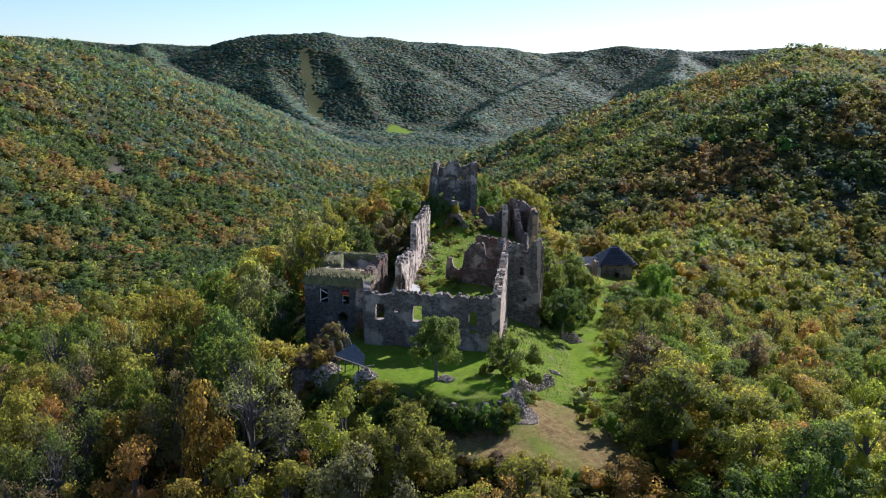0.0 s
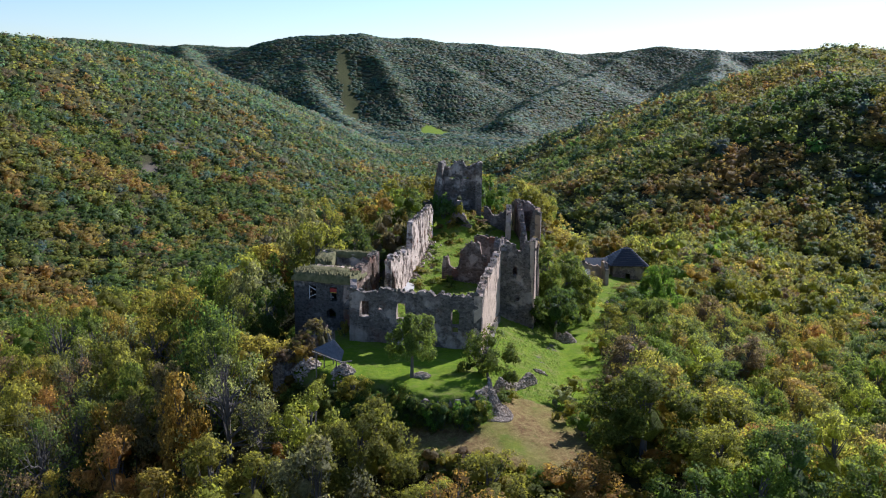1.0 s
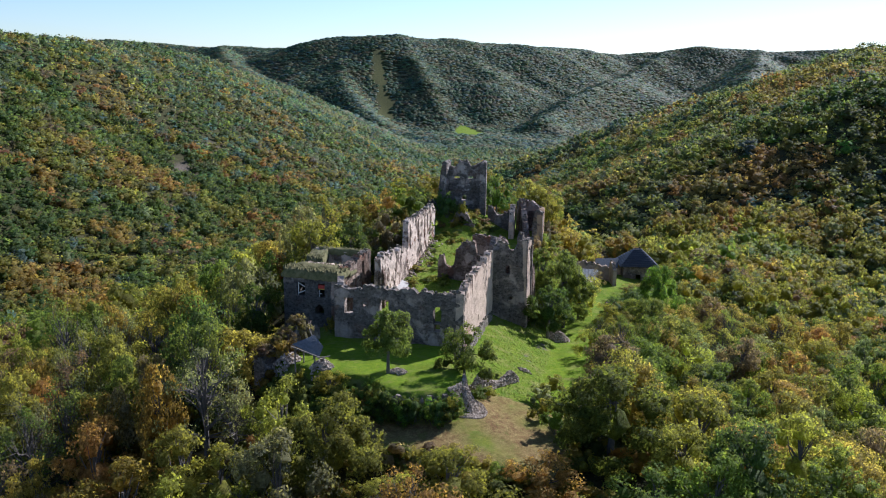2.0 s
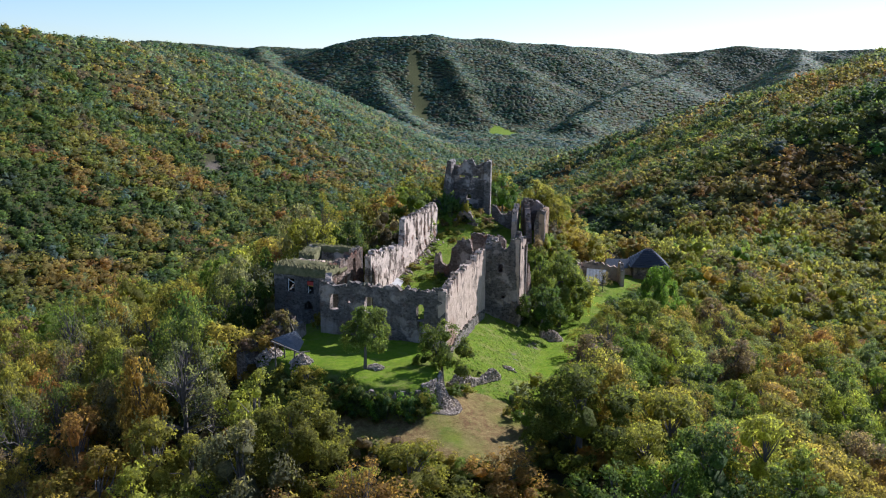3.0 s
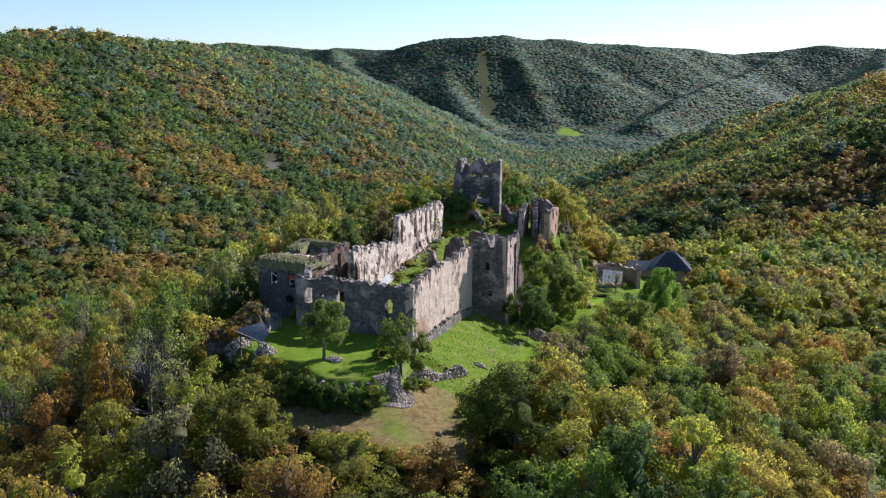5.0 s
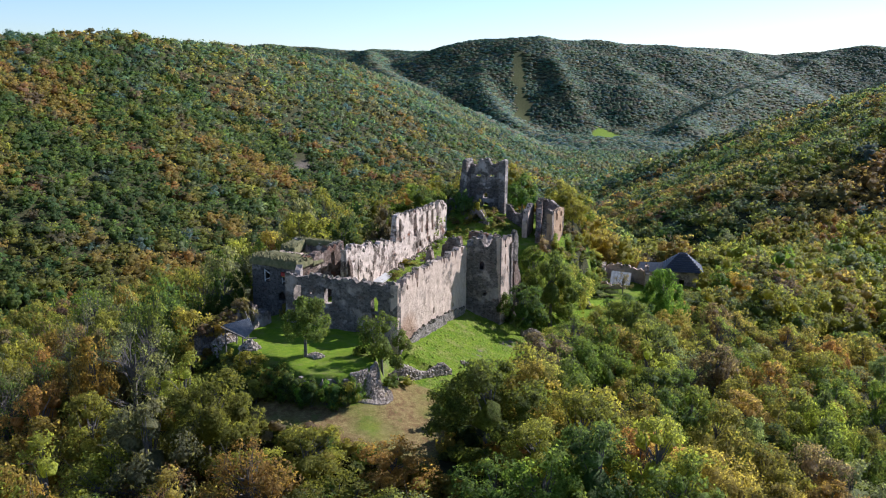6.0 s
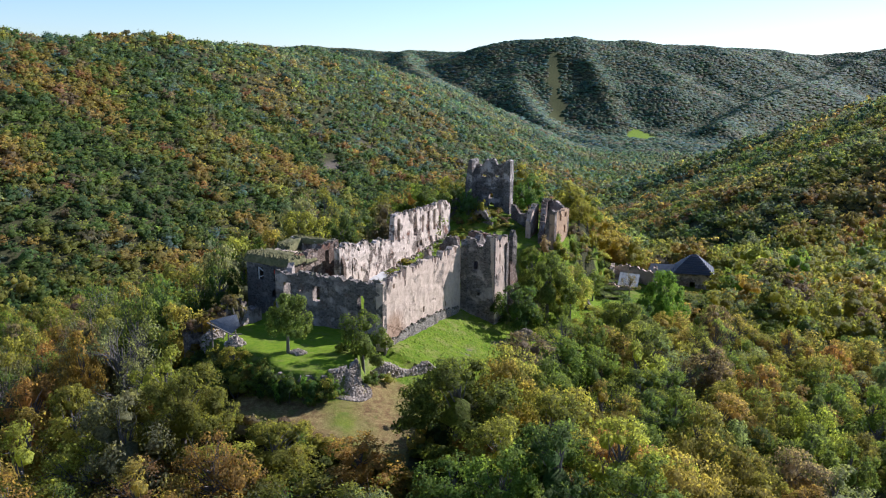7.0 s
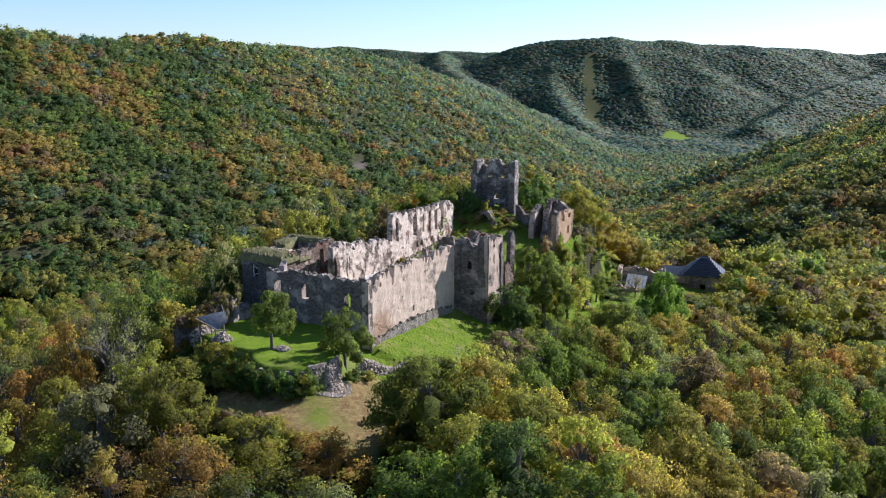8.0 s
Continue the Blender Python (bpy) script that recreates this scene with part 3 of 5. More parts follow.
for k in range(60):
    a = nr.uniform(4.5, 50)
    top_here = profile(PTOP, a)
    z0 = nr.uniform(-0.6, min(top_here - 1.6, 4.2))
    w_, h_ = nr.uniform(0.3, 0.9), nr.uniform(0.4, 1.3)
    if all(a + w_ < b0 - 0.3 or a > b1 + 0.3 for b0, b1, *_ in slots + niches):
        niches.append((a, a + w_, z0, z0 + h_, nr.uniform() < 0.4))
niches += [(0.9, 1.6, 1.6, 6.0, False), (4.2, 4.9, 0.8, 5.2, True)]
capped_wall("palace_core", P1, P0, 1.0, [(0, -0.4), (52.4, -2.6)], [(PL - s, z - 0.2) for s, z in reversed(PTOP)], PALE, palace, rough=0.55, seed=9.1, relief=0.15,
            openings=[(PL - b, PL - a, c, e, arch) for a, b, c, e, arch in slots])
off_ = Vector((P1[1] - P0[1], P0[0] - P1[0])).normalized() * 0.55
Q0, Q1 = Vector(P0) + off_, Vector(P1) + off_
capped_wall("palace_face", Q1, Q0, 0.55, [(0, -0.4), (52.4, -2.6)], [(PL - s, z - 0.3 - 0.9 * (math.sin(s * 1.7) > 0.6)) for s, z in reversed(PTOP)], PALE, palace, rough=0.6, seed=9.6, relief=0.16, grain=0.42,
            openings=[(PL - b, PL - a, c, e, arch) for a, b, c, e, arch in slots + niches], label="pale plastered court face with slots and niches")
# stubs of cross walls and vault springings on the court face
pd = (Vector(P1) - Vector(P0)).normalized()
pn = Vector((pd.y, -pd.x))
for k, (s, ln, zt, th) in enumerate(((1.4, 1.6, 7.0, 0.9), (3.6, 0.9, 6.4, 0.6), (5.4, 0.8, 6.0, 0.6), (7.0, 0.7, 5.8, 0.6), (22.4, 1.2, 3.4, 0.9), (29.0, 0.7, 3.4, 0.7), (37.6, 0.6, 3.2, 0.7), (47.0, 0.6, 3.4, 0.8))):
    a = Vector(P0) + pd * s
    b = a + pn * ln
    ruin_wall("buttress_stub", b, a, th, [(0, -2.2), (ln, -2.2)], [(0, zt - 2.6), (ln, zt)], BRICKY, palace, rough=0.4, seed=10.5 + k, grain=0.35, relief=0.15)
# slope of fallen plaster and stone against the palace wall
fall = []
for k in range(420):
    s, o = rr.uniform(4, 50), abs(rr.normal(0, 1.3)) + 0.2
    w = Vector(P0) + pd * s + pn * o
    fall.append((w.x, w.y, gz(w.x, w.y) + max(0, 0.55 - 0.2 * o) * rr.uniform(0.2, 1), rr.uniform(0.2, 0.6)))
heap = thing("fallen_masonry", (-4, 48, -1), "pale fallen masonry strewn along the palace wall", "rubble")
tagged(stones("fallen_rubble", fall, heap, seed=8), kind="stuff")
slab = thing("court_slab", (-9.6, 33, -1.2), "pale concrete slab in the grassy court", "slab")
mesh_object("slab_top", [(-12.0, 30.5, -0.75), (-7.2, 29.6, -0.95), (-6.2, 34.8, -0.8), (-8.9, 37.0, -0.2), (-10.6, 36.4, -0.1), (-12.0, 30.5, -1.8), (-7.2, 29.6, -1.9), (-6.2, 34.8, -1.8), (-8.9, 37.0, -1.6), (-10.6, 36.4, -1.6)],
            [(0, 1, 2, 3, 4), (0, 5, 6, 1), (1, 6, 7, 2), (2, 7, 8, 3), (3, 8, 9, 4), (4, 9, 5, 0)], SLAB, slab)

# corner building with its turfed vault
house = thing("corner_building", (-22, 18, -3), "ruined two-storey corner building with grass-grown vault", "castle building")
H0, H1 = (-27.0, 16.2), (-18.2, 12.4)
H2, H3 = (-13.2, 25.0), (-22.2, 28.6)
HT = [(0, 5.6), (3, 5.7), (9.6, 5.4)]
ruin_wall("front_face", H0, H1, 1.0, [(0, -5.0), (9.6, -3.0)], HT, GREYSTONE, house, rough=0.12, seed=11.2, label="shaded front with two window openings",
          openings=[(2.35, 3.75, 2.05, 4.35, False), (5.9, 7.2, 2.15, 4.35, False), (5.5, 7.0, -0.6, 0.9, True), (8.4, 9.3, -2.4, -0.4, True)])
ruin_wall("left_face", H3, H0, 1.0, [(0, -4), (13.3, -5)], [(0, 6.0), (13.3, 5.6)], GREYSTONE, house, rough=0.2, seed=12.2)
capped_wall("right_face", H1, H2, 1.3, [(0, -3), (13.5, -2.5)], [(0, 5.0), (1.5, 6.2), (4, 6.9), (7, 6.6), (9, 7.2), (13.5, 7.4)], BRICKY, house, rough=0.6, seed=13.2, relief=0.2,
            openings=[(3.4, 4.6, 0.6, 3.4, True), (6.2, 7.2, 0.6, 3.0, True), (9.6, 10.7, -1, 6.2, False)], label="broken brick-patched court side")
ruin_wall("back_face", H2, H3, 1.0, [(0, -2.5), (9.7, -4)], [(0, 7.0), (9.7, 6.8)], STONE, house, rough=0.25, seed=14.2)
ruin_wall("jamb_wall", (-18.3, 12.3), (-18.6, 6.25), 1.0, [(0, -2.5), (6.1, -2.2)], [(0, 5.6), (2, 4.6), (4, 5.2), (6.1, 6.0)], STONE, house, rough=0.6, seed=15.2)
ruin_wall("inner_rim", (-23.6, 20.6), (-16.2, 17.6), 1.0, [(0, 4.0), (8, 4.0)], [(0, 6.4), (8, 6.2)], PLASTERED, house, rough=0.15, seed=16.2)
ruin_wall("rear_parapet", (-22.6, 27.0), (-14.6, 24.0), 1.0, [(0, 3.5), (8.5, 3.5)], [(0, 7.3), (8.5, 6.8)], PALE, house, rough=0.2, seed=17.2, label="pale parapet rising behind the turf")
band = ruin_wall("string_course", (-27.05, 16.12), (-18.25, 12.32), 0.2, [(0, 1.12), (9.6, 1.12)], [(0, 1.4), (9.6, 1.4)], GREYSTONE, house, rough=0.02, seed=18.2, relief=0.02)
band.location = (Vector((-0.396, -0.918, 0)) * 0.14) + band.location


def turf_cap(name, corners, z, thick, parent, seed, bulge=0.5):
    """A cushion of earth and grass on a wall head: a lumpy slab over four corners."""
    V, F = [], []
    n = 18
    a, b, c, d_ = [Vector(q) for q in corners]
    for j in range(n + 1):
        for i in range(n + 1):
            u, v = i / n, j / n
            p = (a * (1 - u) + b * u) * (1 - v) + (d_ * (1 - u) + c * u) * v
            edge = min(u, 1 - u, v, 1 - v)
            h = bulge * (1 - math.exp(-edge * 9)) + 0.32 * noise.noise(Vector((p.x * 0.9, p.y * 0.9, seed))) + 0.2 * noise.noise(Vector((p.x * 2.6, p.y * 2.6, seed)))
            droop = 0.28 * noise.noise(Vector((p.x * 1.5, p.y * 1.5, seed + 4))) if edge == 0 else 0
            V.append((p.x + droop * 0.6, p.y + droop * 0.4, (z[0] * (1 - v) + z[1] * v) + (h if edge > 0 else -0.35 + droop)))
    for j in range(n):
        for i in range(n):
            k = j * (n + 1) + i
            F.append((k, k + 1, k + n + 2, k + n + 1))
    k = len(V)
    V += [(v[0], v[1], v[2] - thick) for v in (V[0], V[n], V[(n + 1) * (n + 1) - 1], V[n * (n + 1)])]
    F += [(k, k + 3, k + 2, k + 1)]
    rim = [i for i in range(n + 1)] + [(j + 1) * (n + 1) - 1 for j in range(1, n + 1)] + [n * (n + 1) + i for i in range(n - 1, -1, -1)] + [j * (n + 1) for j in range(n - 1, 0, -1)]
    m = len(rim)
    lo = len(V)
    V += [(V[i][0], V[i][1], V[i][2] - thick) for i in rim]
    for i in range(m):
        F.append((rim[(i + 1) % m], rim[i], lo + i, lo + (i + 1) % m))
    return mesh_object(name, V, F, TURF, parent, smooth=True)


turf_cap("turf_roof", [(-27.4, 16.0), (-18.0, 11.9), (-16.4, 16.0), (-25.4, 20.0)], (5.9, 6.3), 0.5, house, 2.0, 0.55)
turf_cap("turf_roof", [(-25.6, 19.8), (-16.4, 16.0), (-15.4, 19.6), (-24.2, 23.0)], (5.9, 5.6), 0.5, house, 3.0, 0.3)
turf_cap("turf_rim", [(-24.0, 22.4), (-21.0, 21.2), (-20.2, 26.8), (-23.0, 28.0)], (6.3, 7.0), 0.6, house, 4.0, 0.4)
turf_cap("turf_rim", [(-23.0, 27.2), (-14.4, 23.8), (-13.6, 25.4), (-22.4, 28.8)], (7.2, 6.9), 0.4, house, 5.0, 0.35)


def bar(p, q, w, name, mat, parent, label=""):
    p, q = Vector(p), Vector(q)
    d = (q - p).normalized()
    side = d.cross(Vector((0, 0, 1)))
    side = side.normalized() if side.length > 0.1 else Vector((1, 0, 0))
    up = side.cross(d)
    V = [(e + side * (a * w / 2) + up * (b * w / 2))[:] for e in (p, q) for a, b in ((-1, -1), (1, -1), (1, 1), (-1, 1))]
    return mesh_object(name, V, [(3, 2, 1, 0), (4, 5, 6, 7), (0, 1, 5, 4), (1, 2, 6, 5), (2, 3, 7, 6), (3, 0, 4, 7)], mat, parent, label)


hd = (Vector(H1) - Vector(H0)).normalized()


def on_front(s, z, out=-0.25):
    w = Vector(H0) + hd * s + Vector((-hd.y, hd.x)) * out
    return (w.x, w.y, z)


for s0, s1, z0, z1 in ((2.4, 3.7, 2.1, 4.3),):
    wf = bar(on_front(s0 + 0.06, z0, 0.3), on_front(s0 + 0.06, z1, 0.3), 0.14, "window_frame", WHITEWOOD, house, "pale timber window post")
    bar(on_front(s0, z1 - 0.1, 0.3), on_front(s1, z1 - 0.75, 0.3), 0.13, "fallen_lintel", WHITEWOOD, house, "slipped pale timber bar")
    bar(on_front(s0, z0 + 0.3, 0.3), on_front(s1, z0 + 0.9, 0.3), 0.1, "brace", WHITEWOOD, house)
bar(on_front(6.0, 3.85, 0.4), on_front(7.15, 3.85, 0.4), 0.62, "red_board", REDCLOTH, house, "red board in the window")
bar(on_front(6.0, 3.45, 0.4), on_front(7.15, 3.45, 0.4), 0.2, "yellow_board", YELLOWBOARD, house, "yellow board in the window")
bar(on_front(6.1, 2.2, 0.3), on_front(6.1, 3.3, 0.3), 0.12, "window_post", WHITEWOOD, house)
bar(on_front(6.0, 2.7, 0.3), on_front(6.6, 2.7, 0.3), 0.1, "window_rail", WHITEWOOD, house)

# inner cross walls of the court
inner = thing("inner_ruin", (4, 40, -2), "shaded broken inner cross wall in the court", "castle wall")
capped_wall("cross_wall", (-0.4, 41.2), (10.2, 37.8), 1.1, [(0, -2.6), (11, -2.6)],
            [(0, 1.2), (0.4, 2.9), (1.2, 2.9), (1.35, 0.9), (3.2, 0.9), (3.3, 3.9), (4.2, 4.6), (4.4, 5.7), (6.3, 6.0), (7.2, 6.0), (7.3, 3.6), (8.6, 3.4), (8.8, 0.8), (10, 0.9), (11, 4.6)], BRICKY, inner, rough=0.25, seed=19.3, grain=0.35)
capped_wall("upper_cross_wall", (7.4, 51.0), (14.2, 48.6), 1.1, [(0, -2), (7.2, -3)], [(0, 4.6), (1, 5.2), (3, 4.8), (5, 4.6), (6, 5.2), (7.2, 3.9)], BRICKY, inner, rough=0.35, seed=20.3, grain=0.4)
capped_wall("pier", (10.4, 40.4), (12.6, 46.5), 1.0, [(0, -3), (6.5, -3)], [(0, 5.6), (2, 6.4), (4, 4.8), (6.5, 5.0)], STONE, inner, rough=0.6, seed=21.3)

# keep: back wall and two broken side walls, open towards the court
keep = thing("keep_tower", (9, 85, 2), "tall grey roofless stone keep, broken open in front", "tower")
K0, K1, K2, K3 = (3.3, 83.2), (14.3, 81.2), (15.7, 89.0), (4.7, 91.0)
kd = (Vector(K1) - Vector(K0)).normalized()
kn = Vector((-kd.y, kd.x))


def at(a, b):
    return tuple(Vector(K0) + kd * a + kn * b)


capped_wall("back_wall", at(1.2, 2.6), at(10.0, 2.6), 1.6, [(0, 1), (9, 1)], [(0, 16.4), (0.6, 16.2), (1.1, 15.2), (2.4, 15.5), (3.2, 16.9), (5.2, 16.8), (5.7, 15.5), (6.6, 15.4), (7.6, 16.0), (8.8, 16.9)], KEEPSTONE, keep, rough=0.22, seed=22.4,
            openings=[(1.95, 3.3, 12.4, 13.0, False), (5.2, 6.6, 12.3, 12.9, False), (4.0, 5.0, 7.1, 8.5, True), (3.9, 5.3, 3.9, 6.2, True)], label="inner face with beam slots, windows and doorway")
capped_wall("ledge", at(1.2, 2.2), at(10.0, 2.2), 0.45, [(0, 9.4), (8.8, 9.4)], [(0, 10.0), (8.8, 10.0)], KEEPSTONE, keep, rough=0.1, seed=23.4)
capped_wall("left_pier", at(0, 0.4), at(1.5, 0.1), 3.8, [(0, -2), (1.5, -2)], [(0, 9.5), (0.35, 15.8), (0.9, 16.8), (1.5, 16.2)], KEEPSTONE, keep, rough=0.3, seed=24.4, grain=0.4)
capped_wall("right_pier", at(9.5, 0.0), at(11.0, 0.0), 3.6, [(0, 0), (1.6, 0)], [(0, 16.0), (0.6, 16.9), (1.6, 16.6)], KEEPSTONE, keep, rough=0.3, seed=25.4, grain=0.4)
capped_wall("left_buttress", at(-0.75, 1.2), at(0.2, 0.9), 2.6, [(0, -2), (1, -2)], [(0, 4.5), (0.4, 10.5), (1, 15.0)], KEEPSTONE, keep, rough=0.3, seed=26.4, grain=0.4)
bar(at(9.4, 0.9) + (11.2,), at(9.75, 0.9) + (11.2,), 0.35, "pale_stone", SLAB, keep)
# the low arch and grown-over stump before the keep
stump = thing("overgrown_stump", (8, 76.5, 2), "overgrown masonry stump with a small arch before the keep", "ruin")
capped_wall("arch_wall", (4.6, 75.4), (10.6, 74.0), 2.6, [(0, -1), (6, -2)], [(0, 2.8), (1.4, 5.0), (3.2, 5.9), (4.6, 5.2), (6, 3.0)], STONE, stump, rough=0.4, seed=27.4, openings=[(2.3, 3.8, 2.6, 4.9, True)], grain=0.35)
# wall left of the keep
wing = thing("keep_wing_wall", (1, 84, 0), "broken shaded wall stub beside the keep", "castle wall")
capped_wall("wing_face", (-0.8, 84.4), (3.2, 83.6), 1.2, [(0, -4), (4, -3)], [(0, 2.5), (0.6, 6.2), (1.8, 7.6), (3.2, 7.4), (4, 6.8)], GREYSTONE, wing, rough=0.4, seed=28.4)

# curved wall and the tall rear building
rear = thing("rear_building", (22, 78, -5), "ruined rear building with ochre plastered sunlit side", "castle building")
capped_wall("link_wall", (14.6, 80.6), (20.9, 78.9), 1.1, [(0, -4), (6.6, -5)], [(0, 6.2), (1, 6.0), (2.0, 4.4), (3.4, 4.2), (4.0, 5.2), (5.4, 5.4), (5.6, 6.6), (6.6, 7.0)], STONE, rear, rough=0.3, seed=29.5)
capped_wall("tall_stump", (19.6, 72.6), (20.9, 78.7), 1.2, [(0, -5), (6.2, -5)], [(0, 3.6), (1.0, 5.6), (2.0, 6.0), (3.2, 5.4), (4.2, 7.0), (6.2, 7.0)], PLASTERED, rear, rough=0.5, seed=30.5, openings=[(1.4, 2.2, 1.0, 3.0, True)])
R0, R1, R2, R3 = (21.4, 68.4), (25.0, 66.8), (28.3, 80.4), (22.2, 83.0)
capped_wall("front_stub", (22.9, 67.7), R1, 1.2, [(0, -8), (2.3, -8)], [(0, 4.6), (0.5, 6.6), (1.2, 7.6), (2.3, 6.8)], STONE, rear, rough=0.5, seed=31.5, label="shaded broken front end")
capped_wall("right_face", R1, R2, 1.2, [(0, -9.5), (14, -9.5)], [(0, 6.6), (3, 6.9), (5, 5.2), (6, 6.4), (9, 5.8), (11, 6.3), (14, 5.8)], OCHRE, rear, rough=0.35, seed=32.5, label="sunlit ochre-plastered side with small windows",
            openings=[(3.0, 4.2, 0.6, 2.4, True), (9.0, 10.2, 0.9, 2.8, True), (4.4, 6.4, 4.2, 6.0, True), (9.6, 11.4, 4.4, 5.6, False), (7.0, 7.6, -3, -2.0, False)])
capped_wall("back_face", R2, R3, 1.2, [(0, -8), (7, -7)], [(0, 5.8), (3, 7.6), (7, 7.4)], STONE, rear, rough=0.4, seed=33.5)
capped_wall("left_face", R3, R0, 1.2, [(0, -7), (15, -7)], [(0, 7.4), (4, 8.2), (9, 5.2), (12, 2.4), (15, 0.6)], BRICKY, rear, rough=0.5, seed=34.5)
capped_wall("needle", (16.8, 46.5), (17.6, 47.8), 1.0, [(0, -6), (1.5, -6)], [(0, 4.8), (0.7, 6.6), (1.5, 4.6)], STONE, rear, rough=0.5, seed=35.5, grain=0.3)


# ---- trees ----
GOLD = (1 + 5 ** 0.5) / 2
ICO_V = np.array([(-1, GOLD, 0), (1, GOLD, 0), (-1, -GOLD, 0), (1, -GOLD, 0), (0, -1, GOLD), (0, 1, GOLD), (0, -1, -GOLD), (0, 1, -GOLD), (GOLD, 0, -1), (GOLD, 0, 1), (-GOLD, 0, -1), (-GOLD, 0, 1)]) / math.hypot(1, GOLD)
ICO_F = np.array([(0, 11, 5), (0, 5, 1), (0, 1, 7), (0, 7, 10), (0, 10, 11), (1, 5, 9), (5, 11, 4), (11, 10, 2), (10, 7, 6), (7, 1, 8), (3, 9, 4), (3, 4, 2), (3, 2, 6), (3, 6, 8), (3, 8, 9), (4, 9, 5), (2, 4, 11), (6, 2, 10), (8, 6, 7), (9, 8, 1)])


def unit(v):
    return v / np.linalg.norm(v, axis=-1, keepdims=True)


def crown_shape(seed, lobes, clumps, sprays, spray_size, core=0.72, peak=1.0, spread=1.0, lift=0.55, leafy=0.5, open_base=False):
    """Vertices, triangles and normals of a crown about one unit wide and one high, standing on z = 0: a few big boughs,
    each a lumpy mass that carries leafy clumps with sprays of leaves."""
    r = np.random.RandomState(seed)
    V, T, N, centres = [], [], [], []
    count = 0
    turn = r.uniform(0, 6.28)
    if core > 0 and lobes > 4:
        V.append(ICO_V * r.uniform(0.8, 1.15, (12, 1)) * (0.36 * core * spread, 0.36 * core * spread, 0.40 * core) + (0, 0, 0.46))
        N.append(ICO_V + (0, 0, lift))
        T.append(ICO_F)
        count = 12
    for k in range(lobes):
        t = (k + 0.5) / lobes
        z = 0.80 - 0.56 * t + r.uniform(-0.07, 0.07)
        out = 0.34 * spread * math.sqrt(max(0.02, 1 - ((z - 0.36) / 0.52) ** 2)) * (1 - 0.5 * (peak - 0.6) * max(0.0, z - 0.35)) * r.uniform(0.75, 1.12)
        if k == 0 and lobes > 1:
            out *= 0.35
        a = turn + 2.4 * k + r.uniform(-0.4, 0.4)
        c = np.array((out * math.cos(a), out * math.sin(a), z)) if lobes > 1 else np.array((0, 0, 0.45))
        lr = r.uniform(0.85, 1.2) * (0.46 if lobes == 1 else 0.5 / lobes ** 0.42)
        squat = np.array((1.0, 1.0, r.uniform(0.75, 0.95)))
        if k:
            centres.append(c)
        mid = np.array((0, 0, 0.42))
        if core > 0:
            ang = r.uniform(0, 6.28)
            R = np.array([(math.cos(ang), -math.sin(ang), 0), (math.sin(ang), math.cos(ang), 0), (0, 0, 1)])
            d = ICO_V @ R.T
            V.append(d * r.uniform(0.7, 1.25, (12, 1)) * lr * core * squat + c)
            N.append(d + r.normal(size=(12, 3)) * 0.35 + 0.9 * (c - mid) + (0, 0, lift))
            faces = ICO_F[[not (ICO_V[f, 2] < 0.3).all() for f in ICO_F]] if open_base else ICO_F
            T.append(faces + count)
            count += 12
        per = max(1, clumps // lobes) if sprays else 0
        for q in range(per):
            if clumps > lobes:
                e = r.normal(size=3) + (c - mid) * 2.2 + (0, 0, 0.35)
                e /= np.linalg.norm(e)
                cc, cr = c + e * lr * squat * r.uniform(0.55, 0.95), lr * r.uniform(0.36, 0.62)
                centres.append(cc)
            else:
                e, cc, cr = np.zeros(3), c, lr * 0.92
            d = unit(r.normal(size=(sprays, 3)) + (0, 0, 0.35) + (cc - mid) * 1.6)
            p = cc + d * cr * r.uniform(0.55, 1.25, (sprays, 1)) * squat
            nrm = unit(d + r.normal(size=(sprays, 3)) * 0.6)
            t1 = unit(np.cross(nrm, r.normal(size=(sprays, 3))))
            t2 = np.cross(nrm, t1)
            sz = spray_size * r.uniform(0.5, 1.4, (sprays, 1))
            V.append(np.stack([p - t1 * sz, p + t1 * sz * 0.8 - t2 * sz * 0.55 + nrm * sz * 0.15, p + t1 * sz * 0.7 + t2 * sz * 0.6], 1).reshape(-1, 3))
            N.append(np.repeat(0.8 * d + 0.6 * e + leafy * nrm + 0.9 * (cc - mid) + (0, 0, lift), 3, axis=0))
            T.append(count + 3 * np.arange(sprays)[:, None] + (0, 1, 2))
            count += 3 * sprays
    return np.concatenate(V), np.concatenate(T), centres, unit(np.concatenate(N))


def limb(V, F, p, q, r0, r1, sides=5):
    p, q = np.array(p, float), np.array(q, float)
    d = (q - p) / np.linalg.norm(q - p)
    a = np.cross(d, (0.3, 0.9, 0.1))
    a /= np.linalg.norm(a)
    b = np.cross(d, a)
    k = len(V)
    for c, rr_ in ((p, r0), (q, r1)):
        for i in range(sides):
            t = 6.2832 * i / sides
            V.append(c + (a * math.cos(t) + b * math.sin(t)) * rr_)
    for i in range(sides):
        j = (i + 1) % sides
        F.append((k + i, k + j, k + sides + j, k + sides + i))
    F.append(tuple(k + sides + i for i in range(sides)))


